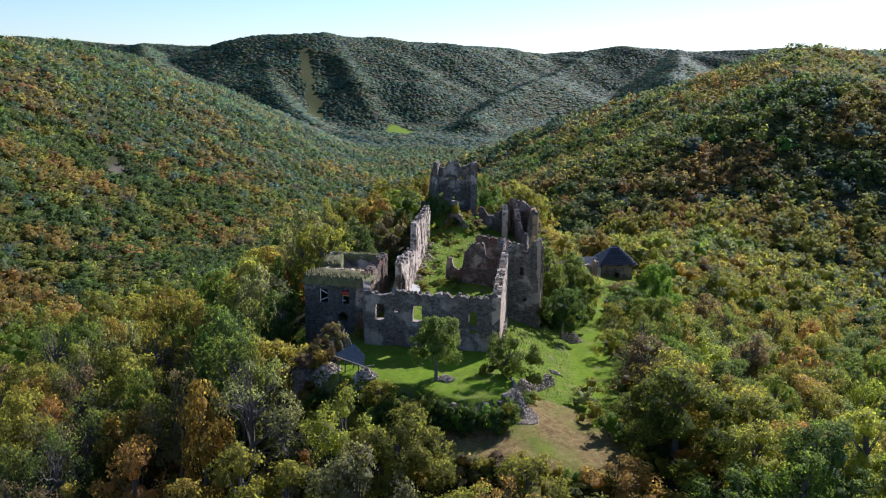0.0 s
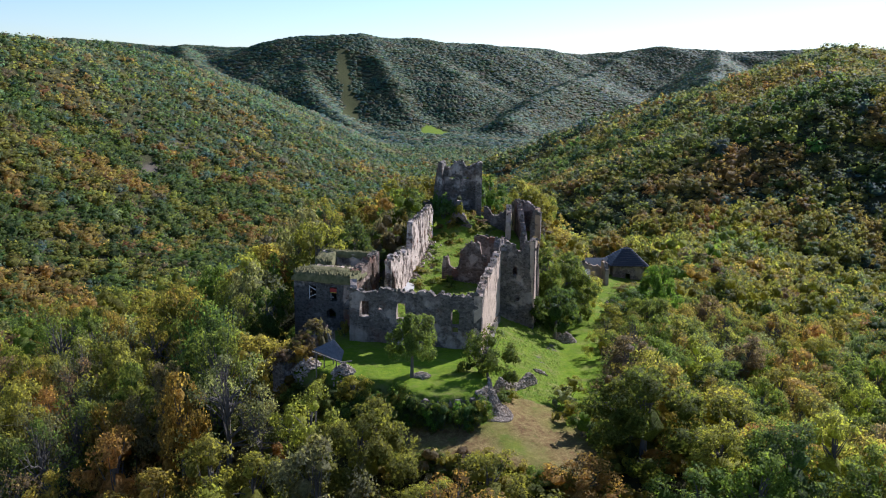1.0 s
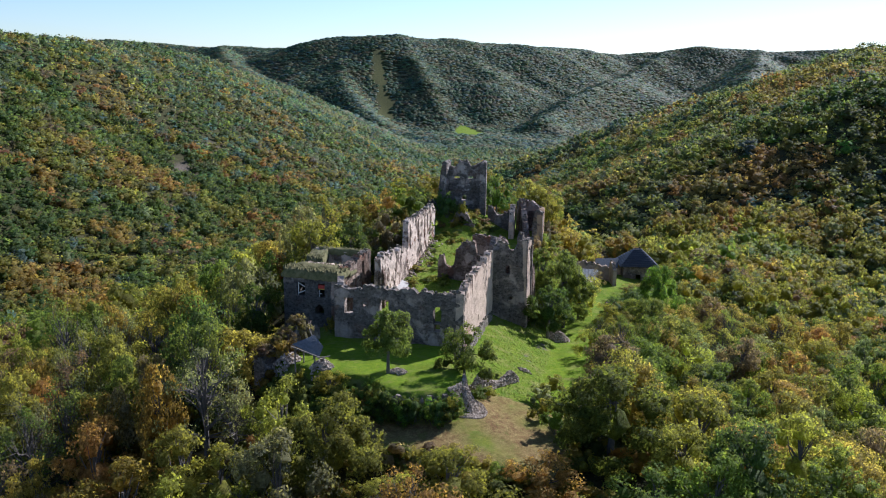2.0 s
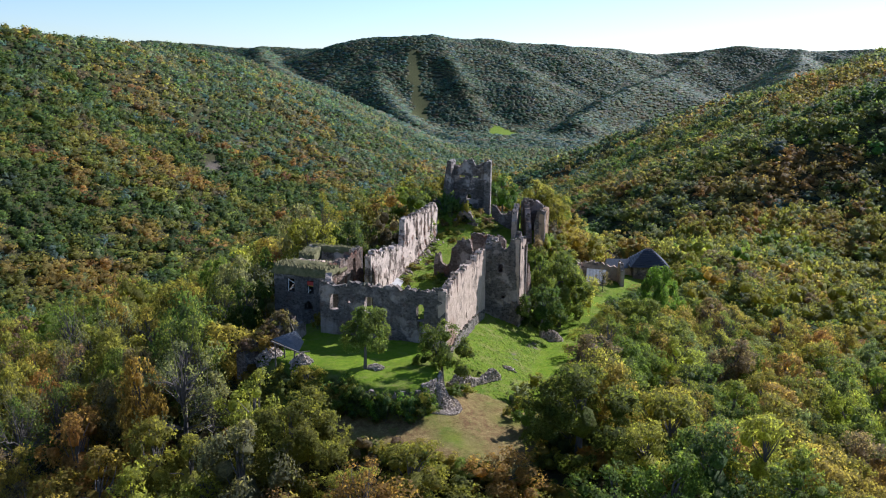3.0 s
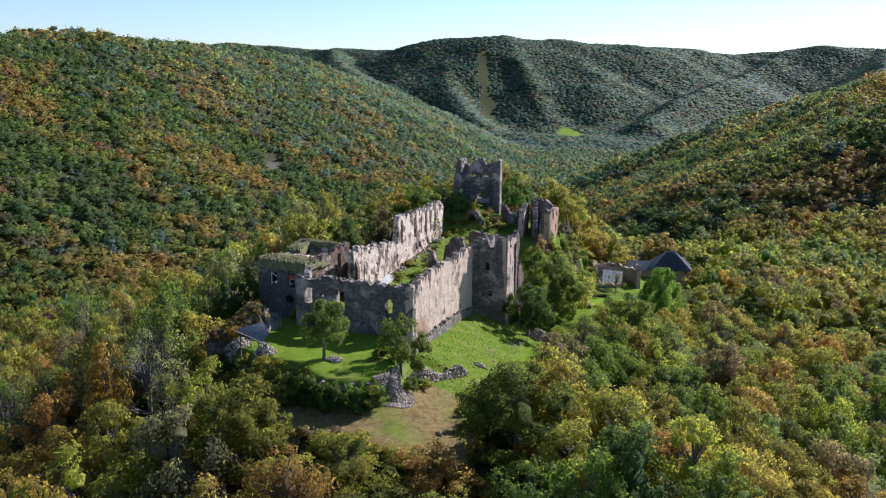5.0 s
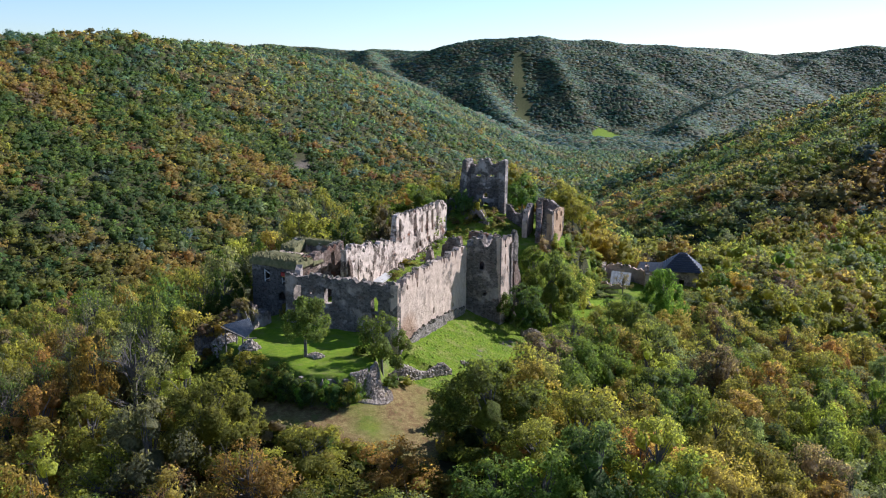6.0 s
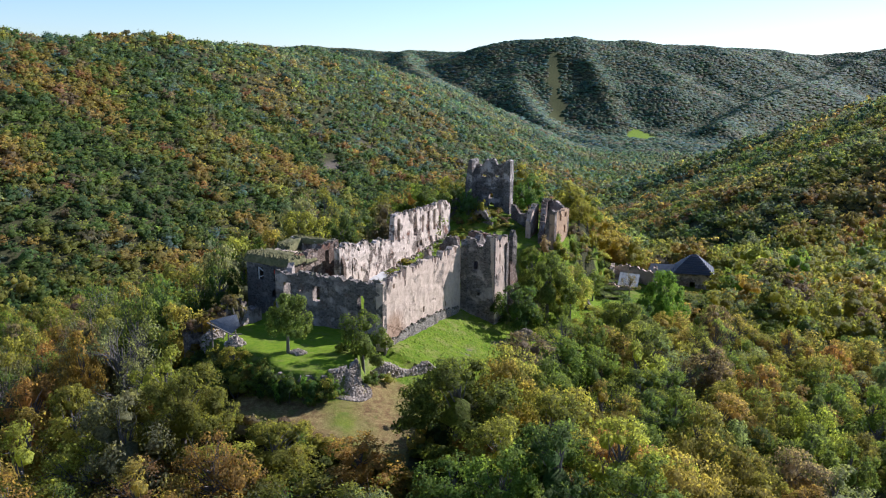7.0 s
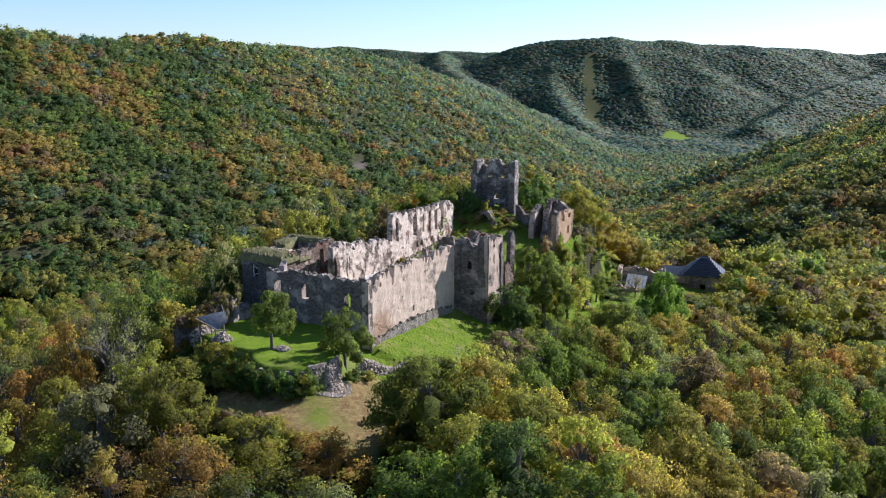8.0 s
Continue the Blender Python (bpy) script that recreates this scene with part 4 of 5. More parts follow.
def tree_model(seed, lobes=9, clumps=54, sprays=72, spray_size=0.0185, core=0.42, stem=0.22, height=10.0, width=8.0, twigs=0, spread=1.0, peak=1.0):
    """One tree: an Empty with a trunk and a crown; the crown's own colour comes from the object."""
    r = np.random.RandomState(seed + 100)
    CV, CT, centres, CN = crown_shape(seed, lobes, clumps, sprays, spray_size, core, spread=spread, peak=peak)
    CV = CV * (width, width, height * (1 - stem)) + (0, 0, height * stem)
    TV, TF = [], []
    lean = r.uniform(-0.05, 0.05, 2) * height
    knots = [np.array((0, 0, -0.6)), np.array((lean[0] * 0.3, lean[1] * 0.3, height * 0.28)), np.array((lean[0], lean[1], height * 0.72))]
    rad = width * 0.028
    limb(TV, TF, knots[0], knots[1], rad * 1.5, rad, 7)
    limb(TV, TF, knots[1], knots[2], rad, rad * 0.35, 7)
    for c in centres[:14 + twigs]:
        e = c * (width, width, height * (1 - stem)) + (0, 0, height * stem)
        f = r.uniform(0.1, 0.8)
        s = knots[1] * (1 - f) + knots[2] * f
        if s[2] > e[2]:
            s = knots[1]
        mid = (s + e) / 2 + r.uniform(-0.05, 0.05, 3) * height * 0.5
        limb(TV, TF, s, mid, rad * 0.42, rad * 0.25, 4 if twigs else 3)
        limb(TV, TF, mid, e, rad * 0.25, rad * 0.08, 3)
        for _ in range(3 if twigs else 0):
            limb(TV, TF, mid + (e - mid) * r.uniform(0, 1), e + r.normal(size=3) * width * 0.10 + (0, 0, width * 0.05), rad * 0.12, rad * 0.03, 3)
    root = new("tree")
    trunk = mesh_object("trunk", TV, TF, BARK, root)
    crown = mesh_object("crown", CV, CT, LEAF, root, smooth=True)
    crown.data.normals_split_custom_set_from_vertices(CN.tolist())
    return root


COLOURS = {
    "dark green": (0.070, 0.108, 0.028), "green": (0.120, 0.160, 0.032), "olive": (0.190, 0.182, 0.036), "yellow-green": (0.232, 0.226, 0.042),
    "grey-green": (0.165, 0.185, 0.085), "ochre": (0.262, 0.200, 0.050), "orange": (0.275, 0.168, 0.050), "rust-red": (0.230, 0.126, 0.058), "dull brown": (0.170, 0.128, 0.074),
    "bright green": (0.130, 0.215, 0.030), "blue-green": (0.088, 0.128, 0.108)}
NAMES = list(COLOURS)
# shares of those colours in each part of the woods
MIX = {"left_near": (9, 10, 25, 8, 8, 20, 13, 7, 14, 0, 0), "right_near": (10, 22, 32, 24, 9, 10, 3, 0.6, 4, 0, 0), "hill": (50, 30, 26, 7, 4, 10, 5, 1.2, 5, 0, 4),
       # the large blue-green share in far imitates haze
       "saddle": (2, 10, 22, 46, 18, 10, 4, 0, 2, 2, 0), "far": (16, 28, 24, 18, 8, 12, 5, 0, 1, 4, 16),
       # gully is weighted dark to imitate shade, right_hill light to imitate hazy brightness
       "gully": (24, 10, 16, 3, 4, 10, 9, 8, 22, 0, 0), "right_hill": (10, 24, 26, 28, 14, 20, 12, 0, 1, 1, 8)}
PARTS_OF_WOOD = list(MIX)
SHARES = np.array([MIX[k] for k in PARTS_OF_WOOD], float)


def wood_part(x, y):
    d = np.hypot(x, y + 110)
    return np.where(d > 1000 + 300 * np.sin(x * 0.37 + y * 0.71), 4, np.where((x > 40) & (x < 190) & (y > 110) & (y < 300), 3, np.where(y > 120, np.where(x > 120, 6, 2), np.where((x < 4) & (y < 22), np.where((x < -34) & (y < -4), 5, 0), 1))))


def pick_colours(x, y, r):
    """Indices into the colours for many trees at once: by part of the woods, in drifts."""
    x, y = np.atleast_1d(np.asarray(x, float)), np.atleast_1d(np.asarray(y, float))
    d = np.hypot(x, y + 110)
    w = SHARES[wood_part(x, y)].copy()
    k = np.where(d > 300, 2.4, 1.1)
    g = np.where(d > 200, wave(x, y, 130, 41), wave(x, y, 45, 41))
    g2 = np.where(d > 200, wave(x, y, 80, 43), wave(x, y, 30, 43))
    w[:, [5, 6, 7]] *= np.exp(k * g)[:, None]
    w[:, [0, 1]] *= np.exp(-0.7 * k * g)[:, None]
    w[:, [2, 3]] *= np.exp(0.6 * k * g2)[:, None]
    cum = np.cumsum(w, 1) / w.sum(1)[:, None]
    return (cum < r.uniform(size=(len(x), 1))).sum(1)


def pick_colour(x, y, r):
    return NAMES[int(pick_colours(x, y, r)[0])]


def tint(name, r):
    c = np.array(COLOURS[name]) * r.uniform(0.8, 1.25)
    return c * r.uniform(0.9, 1.1, 3)


def place_tree(model, x, y, height, width, colour, label, r, group="", z=None):
    base_h, base_w = SIZES[model]
    m = pose(x, y, (gz(x, y) if z is None else z) - 0.1, 0, 0, r.uniform(0, 360)) @ Matrix.Diagonal((width / base_w, width / base_w * r.uniform(0.92, 1.08), height / base_h, 1))
    t = copy_thing(MODELS[model], m)
    for ch in t.children:
        if ch.name.startswith("crown"):
            ch.color = (*tint(colour, r), 1)
    return tagged(t, label, "tree", group)


MODELS, SIZES = {}, {}
for k, kw in enumerate((dict(), dict(spread=1.12, peak=0.8), dict(lobes=10, spread=0.95), dict(lobes=6, spread=1.1), dict(peak=1.5, spread=0.8), dict(lobes=12, peak=0.6))):
    MODELS[f"broad{k}"], SIZES[f"broad{k}"] = tree_model(11 + k, height=10.0, width=8.5, stem=0.02, **kw), (10.0, 8.5)
for k in range(3):
    MODELS[f"sparse{k}"], SIZES[f"sparse{k}"] = tree_model(31 + k, lobes=8, clumps=32, sprays=70, spray_size=0.0145, core=0.0, stem=0.08, height=9.0, width=7.0, twigs=22, peak=1.2), (9.0, 7.0)
MODELS["lawn"], SIZES["lawn"] = tree_model(51, lobes=13, clumps=91, sprays=105, spray_size=0.018, core=0.5, stem=0.10, height=9.0, width=7.0, peak=1.5, spread=1.0), (9.0, 7.0)
MODELS["airy"], SIZES["airy"] = tree_model(52, lobes=9, clumps=54, sprays=100, spray_size=0.021, core=0.45, stem=0.09, height=9.0, width=7.0, peak=1.2, spread=1.2), (9.0, 7.0)
MODELS["oak"], SIZES["oak"] = tree_model(53, lobes=16, clumps=128, sprays=110, spray_size=0.015, core=0.45, stem=0.0, height=13.0, width=13.0, peak=0.7, spread=1.1), (13.0, 13.0)

tr = np.random.RandomState(77)
SPECIAL = [
    ("lawn", -11.0, -11.2, 9.2, 6.6, "green", "cone-crowned dark olive-green young tree on the lawn"),
    ("airy", -0.7, -9.8, 9.4, 6.8, "green", "dark green airy tree on the bank below the wall"),
    ("airy", 18.6, 28.2, 9.6, 7.6, "dark green", "dark green tree beside the stone heap"),
    ("oak", 24.2, 40.0, 15.0, 11.0, "green", "tall green tree behind the flanking tower"),
    ("broad2", 20.5, 45.5, 12.5, 8.0, "green", "tall green tree under the tower wall"),
    ("oak", 14.2, -27.0, 12.6, 13.5, "green", "large green oak at the edge of the terrace"),
    ("oak", 47.5, 53.0, 16.0, 9.8, "bright green", "bright green round tree beside the path"),
    ("oak", 37.5, 32.5, 11.5, 10.5, "green", "dark green tree shading the path"),
    ("broad1", 28.6, 45.5, 10.5, 8.0, "yellow-green", "yellow-green tree at the bend of the path"),
    ("broad5", 24.0, 52.5, 9.5, 7.5, "green", "green tree under the rear building"),
    ("broad3", 29.5, 66.0, 6.5, 6.0, "olive", "olive tree on the slope under the rear building"),
    ("broad0", 34.5, 76.0, 7.0, 6.0, "green", "green tree on the slope behind the path"),
    ("broad3", 48.5, 42.5, 10.0, 9.0, "ochre", "golden ochre tree beside the path"),
    ("broad1", 31.0, 88.0, 9.0, 7.0, "olive", "olive tree behind the rear building"),
    ("broad3", 33.5, 99.0, 9.0, 7.5, "green", "green tree behind the rear building"),
    ("broad0", 28.0, 100.0, 10.0, 8.0, "yellow-green", "yellow-green tree behind the rear building"),
    ("oak", -34.0, 55.0, 15.0, 13.0, "yellow-green", "wide yellow-green tree behind the corner building"),
    ("broad4", -17.0, 42.0, 12.5, 8.5, "dark green", "dark green tree behind the palace wall"),
    ("broad1", 18.5, 92.5, 11.0, 8.0, "dark green", "dark green tree beside the keep"),
    ("broad5", -47.5, -15.0, 16.5, 13.0, "orange", "broad orange-brown tree on the slope"),
    ("broad4", -39.3, -14.6, 17.5, 8.0, "orange", "orange-brown pointed tree on the slope"),
    ("broad0", -43.5, -5.0, 17.0, 11.0, "dull brown", "brown half-turned tree on the slope"),
    ("sparse0", -33.8, -15.0, 16.5, 11.0, "grey-green", "half-bare grey tree with light green leaves"),
    ("sparse1", -29.6, -17.5, 11.0, 8.0, "grey-green", "half-bare grey tree on the slope"),
    ("broad1", -23.5, -22.5, 11.5, 8.5, "yellow-green", "yellow-green tree below the lean-to"),
    ("broad2", -34.7, -25.6, 13.0, 10.0, "olive", "olive-gold tree on the lower slope"),
    ("oak", -18.0, -29.5, 12.5, 12.0, "olive", "large olive-green tree below the lawn"),
    ("broad3", -38.8, 7.0, 20.0, 13.0, "dark green", "dark green tree beside the corner building"),
    ("broad5", -31.0, 14.0, 13.0, 8.0, "dark green", "dark green tree against the corner building"),
    ("broad1", -30.0, -28.0, 11.0, 10.0, "olive", "olive-green tree on the slope"),
    ("broad2", 5.0, -35.5, 7.5, 10.0, "orange", "orange tree below the terrace"),
    ("broad0", -5.0, -34.5, 8.0, 9.5, "olive", "olive tree below the terrace"),
    ("broad5", -12.0, -34.0, 6.0, 8.0, "yellow-green", "yellow-green tree below the terrace hedge"),
    ("sparse2", 44.0, 88.0, 6.0, 4.5, "dull brown", "bare brown tree before the ruined annexe"),
    ("broad4", 31.5, 60.0, 7.5, 5.0, "green", "green shrub-like tree on the grassy slope"),
]
used = []
for model, x, y, h, w_, col, text in SPECIAL:
    place_tree(model, x, y, h, w_, col, text, tr)
    used.append((x, y, w_ * 0.42))

near = []
for gyy in np.arange(-52, 66, 6.3):
    for gxx in np.arange(-100, 100, 6.3):
        x, y = gxx + tr.uniform(-2.6, 2.6), gyy + tr.uniform(-2.6, 2.6)
        if not (-72 - 0.8 * y < x < 74 + 0.8 * y) or clearing(x, y) > 0.3:
            continue
        if (-30 < x < -19 and -24 < y < 1) or any(math.hypot(x - a, y - b) < c + 2.0 for a, b, c in used):
            continue
        edge = clearing(x + 3, y) + clearing(x - 3, y) + clearing(x, y + 3) + clearing(x, y - 3)
        near.append((x, y, edge))
near.sort(key=lambda p: p[1])
rest = near[244:]
for x, y, edge in near[:244]:
    col = pick_colour(x, y, tr)
    small = edge > 0.5
    sparse = tr.uniform() < (0.30 if x < 0 else 0.14)
    model = f"sparse{tr.randint(3)}" if sparse else f"broad{tr.randint(6)}"
    h = tr.uniform(4.5, 6.5) if small else tr.uniform(8.0, 12.5)
    w_ = tr.uniform(5.0, 6.5) if small else tr.uniform(7.0, 11.0)
    if x < -22 and not small:
        h, w_ = h * (1.5 if y > -24 else 1.25), w_ * 1.2
    if -36 < y < -16 and -22 < x < 12:
        h = min(h, max(2.0, 0.85 * (-y - 25) + 0.5))
        w_ = min(w_, h * 1.4)
    cap = float(sight_cap(np.array(x), np.array(y)))
    if cap < 2.0:
        continue
    h, w_ = min(h, cap), min(w_, 1.3 * cap)
    place_tree(model, x, y, h, w_, col, f"{'half-bare ' if sparse else ''}{col} deciduous tree in the dense wood", tr, "trees of the wood")
for mdl in MODELS.values():
    for ch in list(mdl.children):
        bpy.data.objects.remove(ch)
    bpy.data.objects.remove(mdl)


def forest(name, places, shapes, label, slope=0.0):
    """Joined crowns as one object of kind stuff: places are (x, y, z, width, height, colour)."""
    VV, TT, CC, NN = [], [], [], []
    count = 0
    r = np.random.RandomState(len(places))
    spec = np.array([p[:5] for p in places], float)
    cols = np.array([p[5] for p in places], float)
    px, py = spec[:, 0], spec[:, 1]
    fall = [slope * (table_z(px - 15 * a, py - 15 * b) - table_z(px + 15 * a, py + 15 * b)) / 30 for a, b in ((1, 0), (0, 1))]
    kind_of, turn = r.randint(len(shapes), size=len(places)), r.uniform(0, 6.28, len(places))
    for k, (V0, T0, _, N0) in enumerate(shapes):
        m = kind_of == k
        x, y, z, w_, h = [a[:, None] for a in spec[m].T]
        ca, sn = np.cos(turn[m])[:, None], np.sin(turn[m])[:, None]
        VV.append(np.stack([(V0[:, 0] * ca - V0[:, 1] * sn) * w_ + x, (V0[:, 0] * sn + V0[:, 1] * ca) * w_ + y, V0[:, 2] * h + z], -1).reshape(-1, 3))
        sx, sy = [a[m][:, None] for a in fall]
        NN.append(np.stack([N0[:, 0] * ca - N0[:, 1] * sn + sx, N0[:, 0] * sn + N0[:, 1] * ca + sy, N0[:, 2] + slope + 0 * ca], -1).reshape(-1, 3))
        TT.append((T0[None] + count + len(V0) * np.arange(m.sum())[:, None, None]).reshape(-1, 3))
        CC.append(np.repeat(cols[m], len(V0), axis=0))
        count += len(V0) * m.sum()
    V, T, C = np.concatenate(VV), np.concatenate(TT), np.concatenate(CC)
    me = bpy.data.meshes.new(name)
    me.vertices.add(len(V)), me.loops.add(len(T) * 3), me.polygons.add(len(T))
    me.vertices.foreach_set("co", V.astype(np.float32).ravel())
    me.loops.foreach_set("vertex_index", T.astype(np.int32).ravel())
    me.polygons.foreach_set("loop_start", np.arange(0, len(T) * 3, 3, dtype=np.int32))
    me.update(calc_edges=True)
    a = me.attributes.new("leaf_colour", "FLOAT_COLOR", "POINT")
    a.data.foreach_set("color", np.concatenate([C, np.ones((len(C), 1))], 1).astype(np.float32).ravel())
    me.materials.append(WOODS)
    me.validate()
    me.shade_smooth()
    me.normals_split_custom_set_from_vertices(np.concatenate(NN).tolist())
    return tagged(new(name, me), label, "woodland", kind="stuff")


def scatter(lo, hi, gap, wlo, whi, tall, seed, skip=None, sink=0.12):
    """Trees on a shaken grid in the camera's wedge, between two distances from its path."""
    r = np.random.RandomState(seed)
    gx, gy = np.meshgrid(np.arange(-hi, hi, gap), np.arange(-60, hi, gap))
    gx = (gx + r.uniform(-0.42, 0.42, gx.shape) * gap).ravel()
    gy = (gy + r.uniform(-0.42, 0.42, gy.shape) * gap).ravel()
    d = np.hypot(gx, gy + 110)
    ok = (d >= lo) & (d < hi) & (gx > -85 - 0.84 * gy) & (gx < 85 + 0.84 * gy) & (gy < 4300)
    gx, gy = gx[ok], gy[ok]
    ok = (clearing(gx, gy) < 0.3) & (np.hypot((gx - 222) / 34, (gy - 1890) / 130) > 1)
    ok &= (scree_at(gx, gy) < 0.5) & (far_cut(gx, gy) < 0.5)
    gx, gy = gx[ok], gy[ok]
    if skip is not None:
        ok = skip(gx, gy)
        gx, gy = gx[ok], gy[ok]
    z = ground_z(gx, gy)
    w_ = wlo + (whi - wlo) * r.uniform(0, 1, len(gx)) ** 1.4
    h = np.minimum(w_ * tall * r.uniform(0.75, 1.25, len(gx)), sight_cap(gx, gy) + 0.5)
    pal = np.array([COLOURS[k] for k in NAMES])
    # distance haze, mixed as blue-green into the hill and far leaf colours
    haze = np.array((0, 0, 0.08, 0.05, 0.45, 0, 0.12))[wood_part(gx, gy)][:, None]
    c = (pal[pick_colours(gx, gy, r)] * (1 - haze) + haze * np.array((0.08, 0.17, 0.18))) * r.uniform(0.82, 1.2, (len(gx), 1)) * r.uniform(0.93, 1.07, (len(gx), 3))
    return list(zip(gx, gy, z - sink * h, w_, h, c))


# a coarse height table, to tell slopes seen from the camera's path from hidden ones
TX, TY = np.arange(-3600, 3601, 20.0), np.arange(-140, 4400, 20.0)
TABLE = ground_z(*np.meshgrid(TX, TY))


def table_z(x, y):
    i = np.clip(((x - TX[0]) / 20).astype(int), 0, len(TX) - 2)
    j = np.clip(((y - TY[0]) / 20).astype(int), 0, len(TY) - 2)
    a, b = np.clip((x - TX[i]) / 20, 0, 1), np.clip((y - TY[j]) / 20, 0, 1)
    return (TABLE[j, i] * (1 - a) + TABLE[j, i + 1] * a) * (1 - b) + (TABLE[j + 1, i] * (1 - a) + TABLE[j + 1, i + 1] * a) * b


def in_view(x, y):
    """True for ground that can be seen from points near the camera's path."""
    z = table_z(x, y) + 26
    seen = np.zeros(len(x), bool)
    for ex in (-45, 0, 45):
        ok = np.ones(len(x), bool)
        for f in np.linspace(0.08, 0.985, 60):
            px, py, pz = ex + (x - ex) * f, -112 + (y + 112) * f, 44 + (z - 44) * f
            ok &= table_z(px, py) < pz
        seen |= ok
    return seen


def out_of_view(x, y):
    return ~in_view(x, y)


LOD2 = [crown_shape(200 + k, 8, 16, 20, 0.040, 0.55, spread=1.15, peak=0.4 + 0.2 * k) for k in range(8)]
LOD3 = [crown_shape(300 + k, 6, 6, 20, 0.054, 0.55, spread=1.25, peak=0.4 + 0.15 * k, open_base=True) for k in range(12)]
LOD4 = [crown_shape(400 + k, 3, 3, 9, 0.085, 0.62, spread=1.25, open_base=True) for k in range(12)]
LOD5 = [crown_shape(500 + k, 1, 0, 0, 0, 1.0, open_base=True) for k in range(10)]
mid = [(x, y, gz(x, y) - 0.3, w_, tr.uniform(8, 12), tint(pick_colour(x, y, tr), tr)) for x, y, e in rest for w_ in (tr.uniform(7, 10.5),) if sight_cap(np.array(x), np.array(y)) > 9]
mid += scatter(176, 440, 7.4, 8.5, 14.5, 0.95, 61, lambda x, y: ((y > 66) | (np.abs(x) > 100)) & in_view(x, y), 0.05)
LOD1 = [crown_shape(180 + k, 9, 36, 26, 0.026, 0.6) for k in range(8)]
close = [p for p in mid if math.hypot(p[0], p[1] + 110) < 245]
forest("woods_below_the_castle", close, LOD1, "dense mixed autumn woodland below the castle")
forest("near_woods", [p for p in mid if math.hypot(p[0], p[1] + 110) >= 245], LOD2, "dense mixed autumn woodland on the castle hill")
bush = []
for k in range(900):
    x, y = (tr.uniform(-80, 90), tr.uniform(-50, 70)) if k < 520 else (tr.uniform(-60, 40), tr.uniform(-52, 0))
    if clearing(x, y) < 0.3 and -75 - 0.8 * y < x < 78 + 0.8 * y:
        bush.append((x, y, gz(x, y) - 0.3, tr.uniform(2.5, 4.5), tr.uniform(2.0, 4.0), tint(pick_colour(x, y, tr), tr)))
forest("undergrowth", bush, [crown_shape(700 + k, 4, 4, 22, 0.07, 0.9) for k in range(5)], "dense shrubs and saplings under the trees")
low = []
for gyy in np.arange(-200, -64, 9.0):
    for gxx in np.arange(-130, 140, 9.0):
        x, y = gxx + tr.uniform(-3.5, 3.5), gyy + tr.uniform(-3.5, 3.5)
        low.append((x, y, gz(x, y) - 0.5, tr.uniform(8.5, 13), tr.uniform(7, 10), tint(pick_colour(x, y, tr), tr)))
forest("lower_woods", low, LOD3, "mixed autumn woodland at the foot of the spur")
hill = scatter(440, 800, 8.0, 9.0, 18, 0.75, 62, in_view, 0.3)
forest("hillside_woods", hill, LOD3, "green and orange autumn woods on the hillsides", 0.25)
valley = scatter(800, 1500, 8.6, 7.5, 18, 0.75, 63, in_view, 0.3)
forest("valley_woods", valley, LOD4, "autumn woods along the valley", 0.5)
dist = scatter(1500, 2500, 10.5, 11, 21, 0.55, 64, in_view, 0.45) + scatter(2500, 4300, 13.5, 16, 27, 0.42, 65, in_view, 0.48)
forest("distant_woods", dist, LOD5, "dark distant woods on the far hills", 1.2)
# large sparse crowns where the ground is out of the camera's view
hidden = scatter(370, 1500, 26, 26, 38, 0.45, 66, out_of_view) + scatter(1500, 4300, 33, 44, 60, 0.26, 67, out_of_view)
forest("averted_woods", hidden, LOD5, "coarse woods on slopes hidden from the camera's path")


# ---- lawn edge, heaps and small ruins ----
def shrub_model(seed, height=2.6, width=3.2):
    CV, CT, _, CN = crown_shape(seed, 5, 15, 50, 0.036, 0.62, spread=1.2, peak=0.8)
    root = new("shrub")
    ob = mesh_object("crown", CV * (width, width, height * 1.1) + (0, 0, -0.25), CT, LEAF, root, smooth=True)
    ob.data.normals_split_custom_set_from_vertices(CN.tolist())
    TV, TF = [], []
    for k in range(4):
        a = 1.57 * k + seed
        limb(TV, TF, (0, 0, -0.3), (0.3 * width * math.cos(a), 0.3 * width * math.sin(a), height * 0.55), 0.05, 0.02, 4)
    mesh_object("stem", TV, TF, BARK, root)
    return root


SHRUBS = [shrub_model(600 + k) for k in range(3)]
sr = np.random.RandomState(91)


def place_shrub(x, y, h, w_, col, label, group="", dz=0.0):
    t = copy_thing(SHRUBS[sr.randint(3)], pose(x, y, gz(x, y) + dz, 0, 0, sr.uniform(0, 360)) @ Matrix.Diagonal((w_ / 3.2, w_ / 3.2, h / 2.6, 1)))
    for ch in t.children:
        if ch.name.startswith("crown"):
            ch.color = (*tint(col, sr), 1)
    return tagged(t, label, "shrub", group)


def lip(x, out=0.0):
    """The rim of the lawn at x, on the side away from the castle."""
    if x < -13.2:
        return -6.8 - (x + 24) * 0.69 - out * 1.2
    return -12.2 - math.sqrt(max(0.1, (6.2 + out) ** 2 - (x + 7.2) ** 2))


for k in range(20):
    x = -14.0 + k * 0.58
    o_ = sr.uniform(0.4, 1.7)
    place_shrub(x, lip(x, o_), sr.uniform(2.2, 3.3), sr.uniform(2.0, 3.0), ("green", "dark green", "olive", "bright green")[sr.randint(4)], "green ivy shrub below the lawn's retaining wall", "shrubs below the retaining wall")
